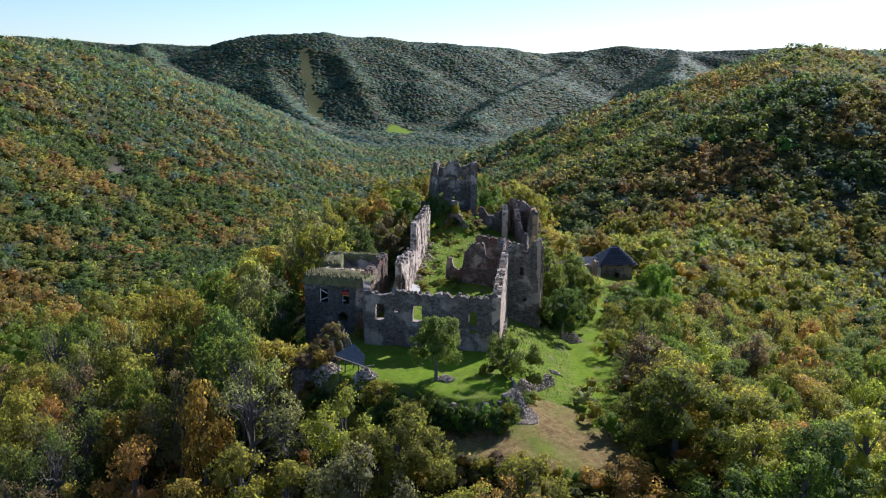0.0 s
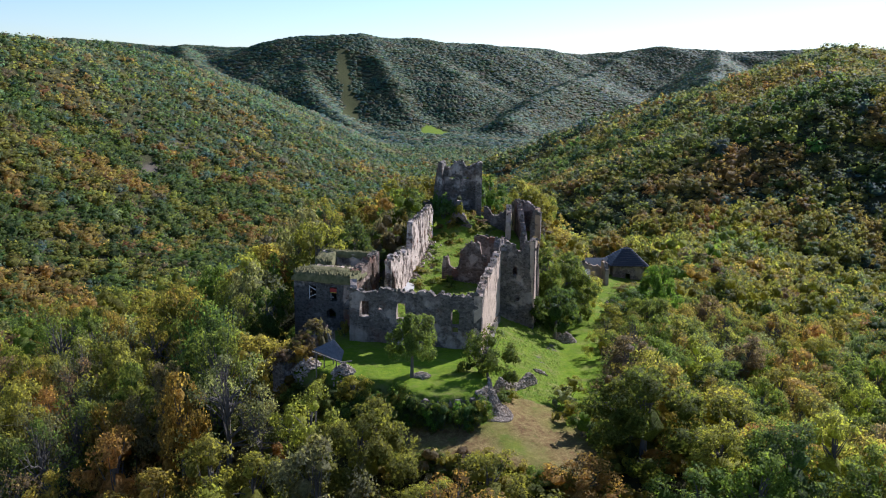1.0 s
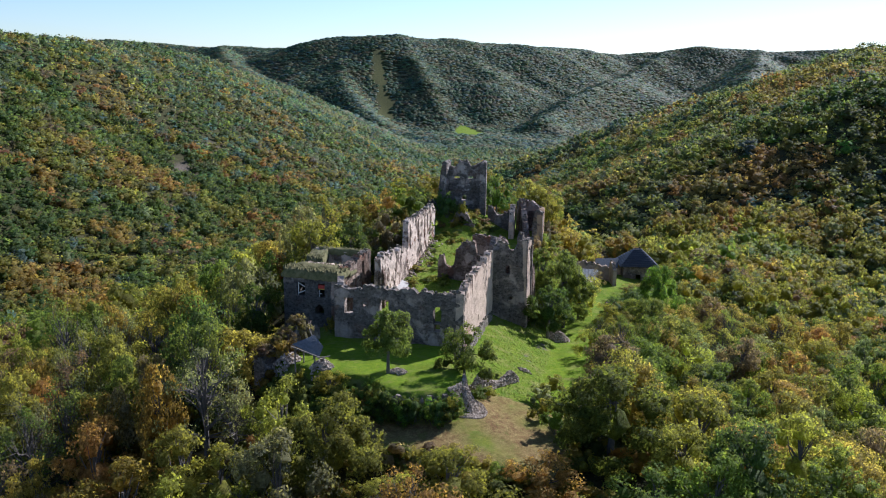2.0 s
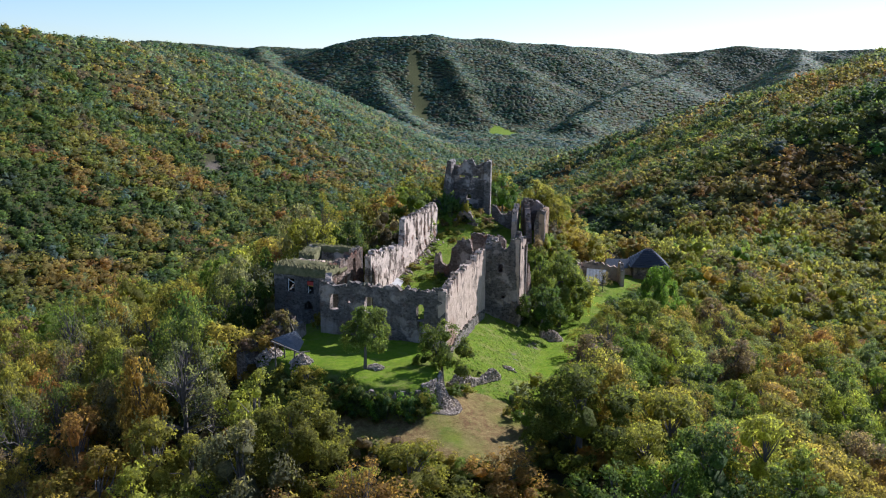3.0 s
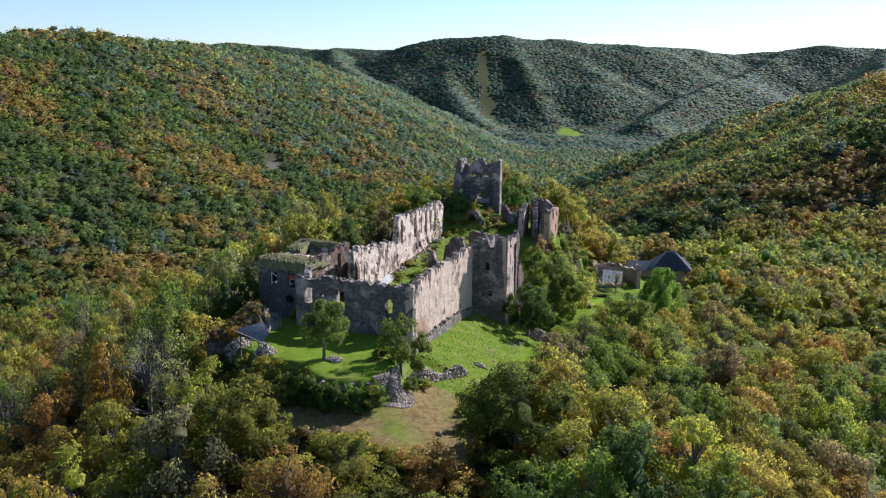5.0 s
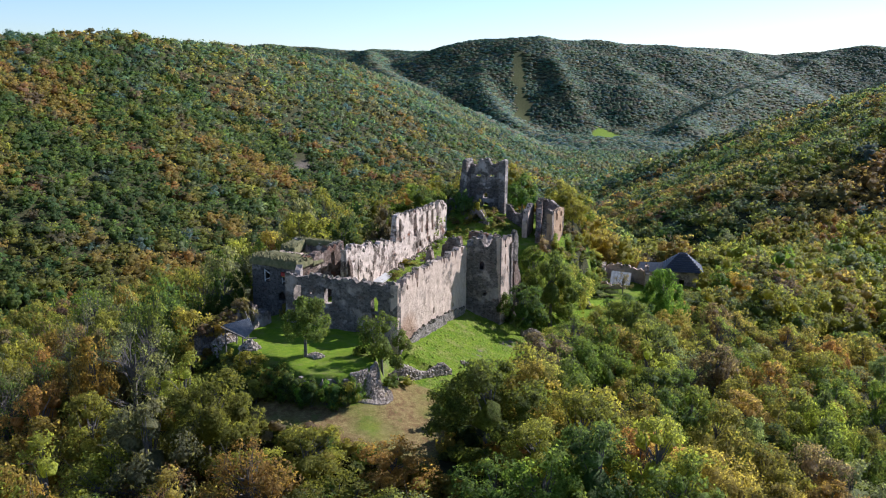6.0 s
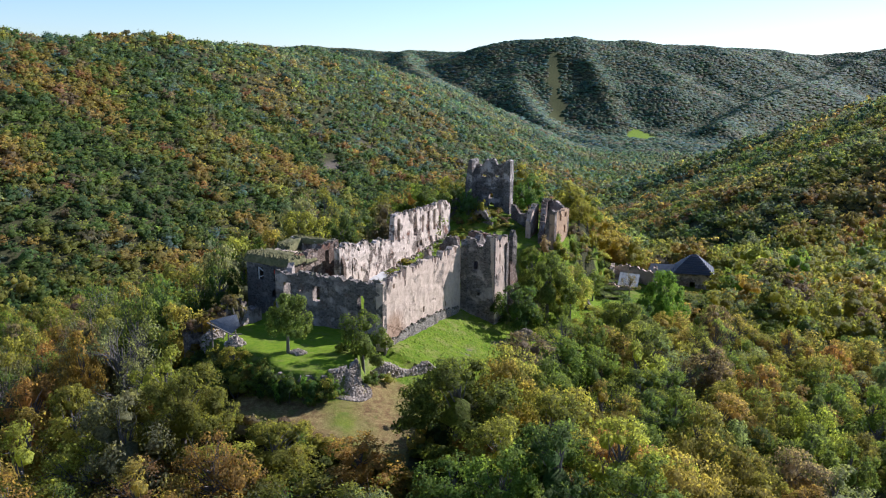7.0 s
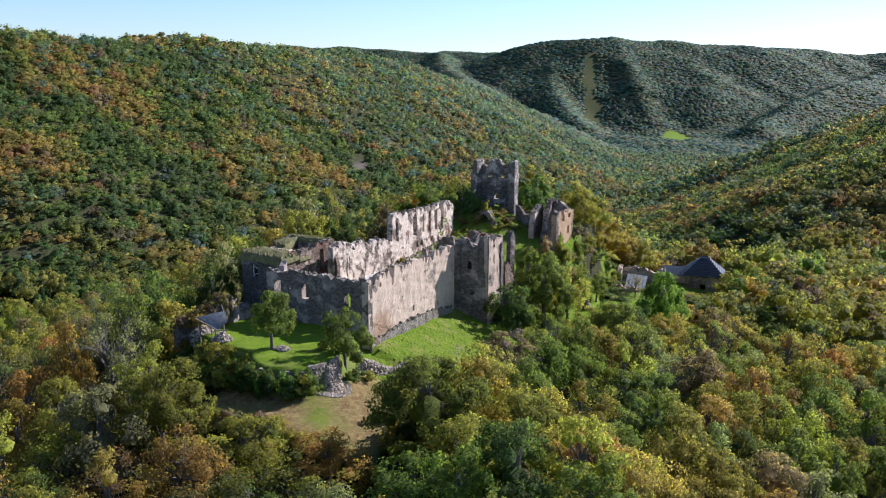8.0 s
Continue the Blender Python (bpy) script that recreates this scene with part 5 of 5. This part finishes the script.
for k in range(46):
    x = sr.uniform(-28, -11)
    o_ = sr.uniform(0.8, 5.0 if x < -15 else 1.8)
    place_shrub(x, lip(x, o_), sr.uniform(2.2, 3.8), sr.uniform(2.6, 4.2), ("dark green", "green", "olive")[sr.randint(3)], "dark green shrub on the bank beside the lawn", "shrubs on the bank")
for k in range(26):
    x = -16 + k * 1.02 + sr.uniform(-.3, .3)
    y = -(28.6 + 0.32 * x) / 0.947
    place_shrub(x, y + sr.uniform(-.5, .5), sr.uniform(1.5, 2.6), sr.uniform(2.2, 3.4), ("green", "yellow-green", "olive", "green")[sr.randint(4)], "green hedge shrub along the terrace edge", "hedge shrubs")
for x, y, h, w_, col in ((4.6, 77.6, 5.0, 4.4, "dark green"), (3.2, 80.5, 5.0, 3.6, "dark green"), (6.4, 74.4, 2.0, 3.0, "olive"), (9.8, 74.8, 1.6, 3.0, "green"), (8.2, 75.6, 4.6, 3.0, "olive"), (13.0, 76.5, 1.5, 3.2, "dull brown"), (6.0, 79.0, 3.4, 3.6, "dark green"), (1.6, 76.6, 1.4, 2.0, "ochre"), (0.6, 38.4, 1.5, 2.4, "green"), (-1.6, 38.2, 1.0, 2.2, "yellow-green"), (9.4, 77.6, 1.4, 3.4, "yellow-green"), (11.2, 77.4, 1.2, 3.0, "olive"),
                         (20.4, 37.2, 3.4, 4.4, "green"), (16.6, 31.6, 2.4, 2.6, "dark green"), (19.8, 33.0, 3.0, 3.6, "dark green"), (26.5, 46.0, 3.6, 5.0, "green"), (-1.8, -9.6, 1.6, 2.6, "green"), (1.2, -10.8, 1.4, 2.6, "green"), (2.6, -9.4, 1.3, 2.2, "yellow-green"), (0.4, -12.2, 1.2, 2.2, "green"),
                         (-19.3, 8.2, 2.6, 1.8, "yellow-green"), (-22.6, -0.4, 4.2, 2.6, "dull brown"), (-24.0, -2.6, 3.6, 3.0, "dull brown"), (-25.6, -4.6, 3.0, 3.0, "ochre"), (-26.4, -6.8, 2.6, 3.0, "olive"), (9.0, -14.5, 2.6, 3.2, "olive"), (10.2, -8.5, 3.0, 3.6, "grey-green"), (12.6, -3.5, 2.8, 3.6, "olive"), (9.6, -19.5, 3.4, 4.2, "green")):
    place_shrub(x, y, h, w_, col, f"{col} shrub growing among the ruins")
for k in range(64):
    y = sr.uniform(50, 104)
    x = 19.5 + (y - 50) * 0.3 + sr.uniform(0, 6.5)
    place_shrub(x, y, sr.uniform(1.6, 4.2), sr.uniform(2.6, 4.6), ("olive", "yellow-green", "green", "dull brown")[sr.randint(4)], "wild shrub on the slope below the rear building", "shrubs on the slope")
for k in range(16):
    place_shrub(sr.uniform(1.5, 15), sr.uniform(72, 80.5), sr.uniform(0.7, 1.8), sr.uniform(1.6, 3.0), ("olive", "yellow-green", "dull brown", "dark green")[sr.randint(4)], "low scrub on the mound before the keep", "scrub on the mound")
for k in range(26):
    y = sr.uniform(34, 72)
    x = -13 + (y - 20) * 0.25 + sr.uniform(2.0, 9.5)
    place_shrub(x, y, sr.uniform(0.5, 1.1), sr.uniform(1.4, 2.6), ("olive", "yellow-green", "green")[sr.randint(3)], "low weedy scrub in the grassy court", "scrub in the court")
for k in range(16):
    f = k / 15
    wx, wy = -27.6 + 5.6 * f - 0.8 + sr.uniform(-0.6, 0.6), -6.4 + 6.8 * f + 0.7 + sr.uniform(-0.6, 0.6)
    top_ = np.interp(f * 8.8, (0, 2, 5, 7, 8.8), (-0.8, -0.2, 1.0, 2.4, 1.4))
    place_shrub(wx, wy, sr.uniform(0.9, 1.7), sr.uniform(1.4, 2.6), ("dull brown", "dull brown", "ochre", "olive")[sr.randint(4)], "dry brown brush on the overgrown rubble wall", "brush on the rubble wall", top_ - gz(wx, wy) - 0.35)
for sh in SHRUBS:
    for ch in list(sh.children):
        bpy.data.objects.remove(ch)
    bpy.data.objects.remove(sh)

retain = thing("retaining_wall", (-7, -18, -5.5), "low grey stone retaining wall round the lawn", "retaining wall")
xs = [-11.8, -10.2, -8.6, -7.0, -5.6, -4.3, -3.2, -2.2]
for k, (xa, xb) in enumerate(zip(xs, xs[1:])):
    hz = -1.95 - 0.1 * k / 7
    ruin_wall("wall_section", (xa, lip(xa, 0.25)), (xb, lip(xb, 0.25)), 0.8, [(0, -6.2), (2.2, -6.2)], [(0, hz), (2.2, hz)], STONE, retain, rough=0.45, seed=40.1 + k, grain=0.3, relief=0.2)
rub = thing("rubble_cone", (-1.8, -15.5, -5.6), "pale tumbled rubble of a fallen round turret", "rubble")
pts = []
for k in range(3600):
    a, d = sr.uniform(-3.3, 1.6), 3.0 * math.sqrt(sr.uniform(0, 1))
    x, y = -1.5 + d * math.cos(a) * 1.0, -15.0 + d * math.sin(a)
    if lawn_edge(x, y) < 0.98:
        continue
    pts.append((x, y, gz(x, y) + sr.uniform(-0.06, 0.06), sr.uniform(0.11, 0.27)))
tagged(stones("tumbled_rubble", pts, rub, seed=21), kind="stuff")
ruin_wall("turret_stump", (-3.4, -17.2), (-1.6, -15.2), 0.9, [(0, -6), (3, -5)], [(0, -2.2), (1.4, -1.7), (2.7, -1.9)], BARE, rub, rough=0.4, seed=50.2, grain=0.35)


def dry_wall(name, p0, p1, height, thick, per_metre, label, seed, bulge=0.0):
    th = thing(name, (*((Vector(p0) + Vector(p1)) / 2), gz(*((Vector(p0) + Vector(p1)) / 2))), label, "stone wall")
    r = np.random.RandomState(seed)
    a, b = Vector(p0), Vector(p1)
    L = (b - a).length
    nn = Vector((-(b - a).y, (b - a).x)) / L
    out = []
    for k in range(int(L * per_metre)):
        s, hh = r.uniform(0, 1), r.uniform(0, 1)
        e = height * (0.75 + 0.35 * math.sin(s * 9 + seed)) * min(1, 4 * s + 0.4, 4 * (1 - s) + 0.3)
        w = a + (b - a) * s + nn * (r.uniform(-0.5, 0.5) * thick * (1.15 - 0.6 * hh) + bulge * math.sin(s * 3.14))
        out.append((w.x, w.y, gz(w.x, w.y) + e * hh, r.uniform(0.15, 0.34)))
    tagged(stones("piled_rubble", out, th, seed=seed), kind="stuff")
    return th


dry_wall("dry_stone_wall", (0.3, -8.6), (7.9, -0.6), 1.7, 1.0, 340, "pale dry-stone wall at the foot of the bank", 31)


def heap_of(name, x, y, rad, height, count, label, seed):
    th = thing(name, (x, y, gz(x, y)), label, "stone heap")
    r = np.random.RandomState(seed)
    out = []
    for k in range(count):
        a, d = r.uniform(0, 6.283), rad * math.sqrt(r.uniform(0, 1))
        px, py = x + d * math.cos(a), y + d * math.sin(a) * 0.85
        out.append((px, py, gz(px, py) + height * (1 - (d / rad) ** 1.5) * r.uniform(0.5, 1) + 0.05, r.uniform(0.15, 0.34)))
    tagged(stones("heaped_rubble", out, th, seed=seed), kind="stuff")
    return th


heap_of("stone_heap", 20.8, 29.4, 2.1, 1.9, 700, "grey heap of gathered stones beside a tree", 32)
heap_of("stone_heap", -9.7, -10.8, 1.1, 0.45, 130, "small pale stone heap beside the lawn tree", 33)
heap_of("stone_heap", -19.7, -8.5, 1.5, 1.2, 320, "stone heap under the lean-to roof", 34)
heap_of("stone_heap", -24.6, -5.0, 2.0, 1.1, 420, "grey rubble slumped from the overgrown wall", 36)
heap_of("stone_heap", 10.2, 4.8, 1.0, 0.25, 40, "scattered brown stones on the grassy slope", 35)

# overgrown rubble wall and lean-to at the end of the lawn
old = thing("overgrown_wall", (-24, -2, -1.5), "ragged overgrown rubble wall beside the lean-to", "ruin")
capped_wall("rubble_face", (-27.6, -6.4), (-22.0, 0.4), 1.8, [(0, -5), (9, -3)], [(0, -0.8), (2, -0.2), (5, 1.0), (7, 2.4), (8.8, 1.4)], STONE, old, rough=0.9, seed=60.3, grain=0.35, relief=0.3)
capped_wall("rubble_end", (-22.0, 0.4), (-20.8, 5.4), 1.4, [(0, -3), (5, -3)], [(0, 2.4), (2, 1.2), (5, -0.4)], STONE, old, rough=0.8, seed=61.3, grain=0.35, relief=0.3)
shed = thing("lean_to", (-21.6, -7, -1.2), "collapsed grey sheet-roofed lean-to on timber posts", "lean-to")


def corrugated(name, a, b, c, d, mat, parent, waves=14, depth=0.05, thick=0.04, label=""):
    """A ribbed sheet over four corners (a to b along the ribs' spacing)."""
    a, b, c, d = [Vector(q) for q in (a, b, c, d)]
    up = (b - a).cross(d - a).normalized()
    V, F = [], []
    n = waves * 4
    for i in range(n + 1):
        t = i / n
        o = up * depth * math.sin(t * waves * 6.283)
        for q in (a + (b - a) * t + o, d + (c - d) * t + o, d + (c - d) * t + o - up * thick, a + (b - a) * t + o - up * thick):
            V.append(q[:])
    for i in range(n):
        for j in range(4):
            F.append((i * 4 + j, i * 4 + (j + 1) % 4, i * 4 + 4 + (j + 1) % 4, i * 4 + 4 + j))
    F += [(0, 3, 2, 1), tuple(n * 4 + k for k in (0, 1, 2, 3))]
    return mesh_object(name, V, F, mat, parent, label)


corrugated("roof_sheet", (-23.6, -8.2, 1.65), (-20.9, -4.6, 1.75), (-19.6, -6.6, 0.75), (-20.0, -9.2, 0.15), SHEET, shed, 16, label="slipped grey ribbed roof sheet")
for p, q in (((-23.2, -8.2, -2.2), (-23.2, -8.2, 1.5)), ((-22.2, -6.6, -1.6), (-22.2, -6.6, 1.4)), ((-21.0, -5.0, -1.5), (-21.0, -5.0, 1.6)), ((-20.6, -8.6, -1.6), (-20.6, -8.6, 0.4))):
    bar(p, q, 0.16, "post", TIMBER, shed)
bar((-23.7, -8.5, 1.5), (-19.8, -9.2, 0.1), 0.14, "rafter", TIMBER, shed)
bar((-21.2, -4.4, 1.6), (-21.6, -4.2, 2.6), 0.08, "broken_batten", TIMBER, shed)
bar((-20.3, -9.5, 0.2), (-18.6, -8.6, 0.1), 0.12, "fallen_beam", TIMBER, shed)

# hut with the dark pyramid roof
hut = thing("hut", (64, 117.6, -21), "square plastered hut with dark hipped shingle roof", "hut")
ca, sa_ = math.cos(radians(-8)), math.sin(radians(-8))


def hut_p(x, y, z):
    return (64 + x * ca - y * sa_, 117.6 + x * sa_ + y * ca, z)


for k, (p, q) in enumerate((((-4.4, -4.4), (4.4, -4.4)), ((4.4, -4.4), (4.4, 4.4)), ((4.4, 4.4), (-4.4, 4.4)), ((-4.4, 4.4), (-4.4, -4.4)))):
    ruin_wall("wall", hut_p(*p, 0)[:2], hut_p(*q, 0)[:2], 0.6, [(0, -28), (8.8, -28)], [(0, -15.9), (8.8, -15.9)], STONE, hut, rough=0.0, seed=70.1 + k, relief=0.03, openings=[(3.6, 5.0, -20.6, -18.6, False)] if k == 0 else ())
roof = [hut_p(-5.6, -5.6, -16.2), hut_p(5.6, -5.6, -16.2), hut_p(5.6, 5.6, -16.2), hut_p(-5.6, 5.6, -16.2), hut_p(-0.7, 0, -11.6), hut_p(0.7, 0, -11.6)]
rfo = mesh_object("roof", roof, [(0, 1, 5, 4), (1, 2, 5), (2, 3, 4, 5), (3, 0, 4), (3, 2, 1, 0)], SLATE, hut, "dark hipped shingle roof")
for side in range(4):
    a, b = Vector(roof[side]), Vector(roof[(side + 1) % 4])
    ta, tb = Vector(roof[(4, 5, 5, 4)[side]]), Vector(roof[(5, 5, 4, 4)[side]])
    nrm_ = (b - a).cross(ta - a).normalized()
    for k in range(9):
        f = 0.02 + k / 9.2
        p, q = a + (ta - a) * f + nrm_ * 0.05, b + (tb - b) * f + nrm_ * 0.05
        bar(p, q, 0.16, "shingle_course", SLATE, rfo)
wingroof = [hut_p(-12.5, -1, -17.4), hut_p(-5.6, -1.5, -17.4), hut_p(-5.2, 4.5, -17.2), hut_p(-12.2, 4.5, -17.2), hut_p(-11.6, 2, -15.4), hut_p(-5.0, 1.6, -15.2)]
mesh_object("wing_roof", wingroof, [(0, 1, 5, 4), (1, 2, 5), (2, 3, 4, 5), (3, 0, 4), (3, 2, 1, 0)], SHEET, hut, "grey sheet roof of the low wing")
ruin_wall("wing_wall", hut_p(-12, -0.6, 0)[:2], hut_p(-4.6, -0.9, 0)[:2], 0.5, [(0, -26), (7.4, -26)], [(0, -17.4), (7.4, -17.4)], PLASTERED, hut, rough=0.0, seed=75.1, relief=0.03, openings=[(3.0, 4.0, -20, -18.6, False)])

annexe = thing("ruined_annexe", (46, 99, -20), "ruined stone annexe with white roof remains", "ruin")
capped_wall("back_wall", (40.6, 104.6), (52.2, 101.4), 1.0, [(0, -21), (12, -23)], [(0, -14.2), (1.2, -13.0), (4, -12.4), (8, -12.8), (10.5, -13.4), (12, -14.2)], PLASTERED, annexe, rough=0.35, seed=80.1)
capped_wall("left_wall", (40.4, 104.6), (39.6, 98.2), 1.0, [(0, -20), (6.5, -21)], [(0, -12.2), (3, -13.0), (6.5, -15.8)], PLASTERED, annexe, rough=0.4, seed=81.1, openings=[(3.0, 4.2, -19, -17, True)])
capped_wall("right_wall", (51.6, 95.8), (52.2, 101.6), 1.0, [(0, -22), (6, -22)], [(0, -13.2), (3, -12.0), (6, -12.0)], PLASTERED, annexe, rough=0.4, seed=82.1)
capped_wall("low_front_wall", (38.6, 95.6), (45.4, 93.6), 0.9, [(0, -20), (7, -21)], [(0, -15.7), (2, -15.3), (4, -16.6), (5, -15.5), (7, -16.3)], PLASTERED, annexe, rough=0.3, seed=83.1, openings=[(3.4, 5.0, -20.4, -17.6, True)])
corrugated("white_roof", (41.8, 97.2, -16.3), (46.8, 95.9, -16.4), (47.6, 99.8, -13.9), (42.6, 101.0, -13.7), CHALK, annexe, 6, 0.015, 0.08, "chalky white sloping roof remains")

stub = thing("path_ruin", (35, 55, -11.5), "grey wedge-shaped wall stubs beside the grass path", "ruin")
capped_wall("wedge_wall", (30.8, 55.4), (33.4, 54.6), 0.8, [(0, -13), (3, -13)], [(0, -11.4), (0.8, -10.6), (1.6, -9.6), (2.7, -11.2)], STONE, stub, rough=0.2, seed=84.1, grain=0.3)
capped_wall("arch_stub", (36.2, 53.2), (41.0, 50.6), 1.2, [(0, -15), (5.4, -15)], [(0, -10.6), (1.2, -9.4), (3.0, -9.8), (4.2, -11.0), (5.4, -12.2)], STONE, stub, rough=0.3, seed=85.1, grain=0.35)

crag = thing("wooded_ruin", (78, 112, -25), "dark ruined wall stump among the trees", "ruin")
capped_wall("stump_face", (73.5, 113.0), (82.0, 109.0), 2.0, [(0, -32), (9.4, -32)], [(0, -20.4), (2, -18.6), (4.5, -18.2), (6.5, -19.8), (9.4, -22.4)], STONE, crag, rough=0.7, seed=86.1, relief=0.3)

# rank grass and weeds on the banks and in the court
n_t = 14000
x_t, y_t = sr.uniform(-24, 34, n_t), sr.uniform(-24, 82, n_t)
u_t, s_t, v_t = along(x_t, y_t)
rank = ((u_t > 0.8) & (u_t < 11) & (v_t < 6)) | ((u_t < -1.5) & (v_t < -1.5) & (x_t * 0.968 - y_t * 0.25 > -17))
rank &= clearing(x_t, y_t) > 0.5
x_t, y_t = np.repeat(x_t[rank], 3), np.repeat(y_t[rank], 3)
z_t, h_t = ground_z(x_t, y_t), np.repeat(sr.uniform(0.06, 0.22, rank.sum()), 3)
a_t, l_t = sr.uniform(0, 6.28, len(x_t)), sr.uniform(0.14, 0.36, len(x_t))
cx_t = [np.stack([x_t + np.cos(a_t + k * 1.571) * l_t, y_t + np.sin(a_t + k * 1.571) * l_t, z_t - 0.06], 1) for k in range(4)]
tufts_v = np.stack(cx_t + [np.stack([x_t + l_t * 0.4 * np.cos(a_t), y_t + l_t * 0.4 * np.sin(a_t), z_t + h_t], 1)], 1).reshape(-1, 3)
b_t = 5 * np.arange(len(x_t))[:, None]
tufts_f = np.concatenate([b_t + (0, 1, 4), b_t + (1, 2, 4), b_t + (2, 3, 4), b_t + (3, 0, 4)])
tufts = mesh_object("grass_tufts", tufts_v, tufts_f, WEED, smooth=True)
tagged(tufts, "rank tufts of grass and weeds on the banks", "grass", kind="stuff")

# tall dry grass on the turfed vault
g_v, g_f = [], []
for (ax_, ay_), (bx_, by_), (cx_, cy_), z_, count_ in (((-27.2, 16.2), (-18.4, 12.2), (-16.6, 15.8), 6.55, 420), ((-25.4, 20.0), (-16.6, 16.2), (-15.8, 19.0), 6.1, 260), ((-22.8, 27.4), (-14.6, 24.0), (-14.2, 25.2), 7.35, 240), ((-23.8, 22.6), (-21.2, 21.4), (-20.6, 26.6), 6.9, 160)):
    for k in range(count_):
        a_, b_ = sr.uniform(0, 1), sr.uniform(0, 1)
        x, y = ax_ + (bx_ - ax_) * a_ + (cx_ - bx_) * b_, ay_ + (by_ - ay_) * a_ + (cy_ - by_) * b_
        r_, h_, k0 = sr.uniform(0.12, 0.3), sr.uniform(0.15, 0.5), len(g_v)
        g_v += [(x + r_ * math.cos(q), y + r_ * math.sin(q), z_ - 0.35) for q in (0.3, 1.9, 3.4, 5.0)] + [(x + sr.uniform(-.15, .15), y + sr.uniform(-.15, .15), z_ + h_ - 0.1)]
        g_f += [(k0, k0 + 1, k0 + 4), (k0 + 1, k0 + 2, k0 + 4), (k0 + 2, k0 + 3, k0 + 4), (k0 + 3, k0, k0 + 4)]
tagged(mesh_object("vault_grass", g_v, g_f, TURF, smooth=True), "tall dry grass on the turfed vault", "grass", kind="stuff")
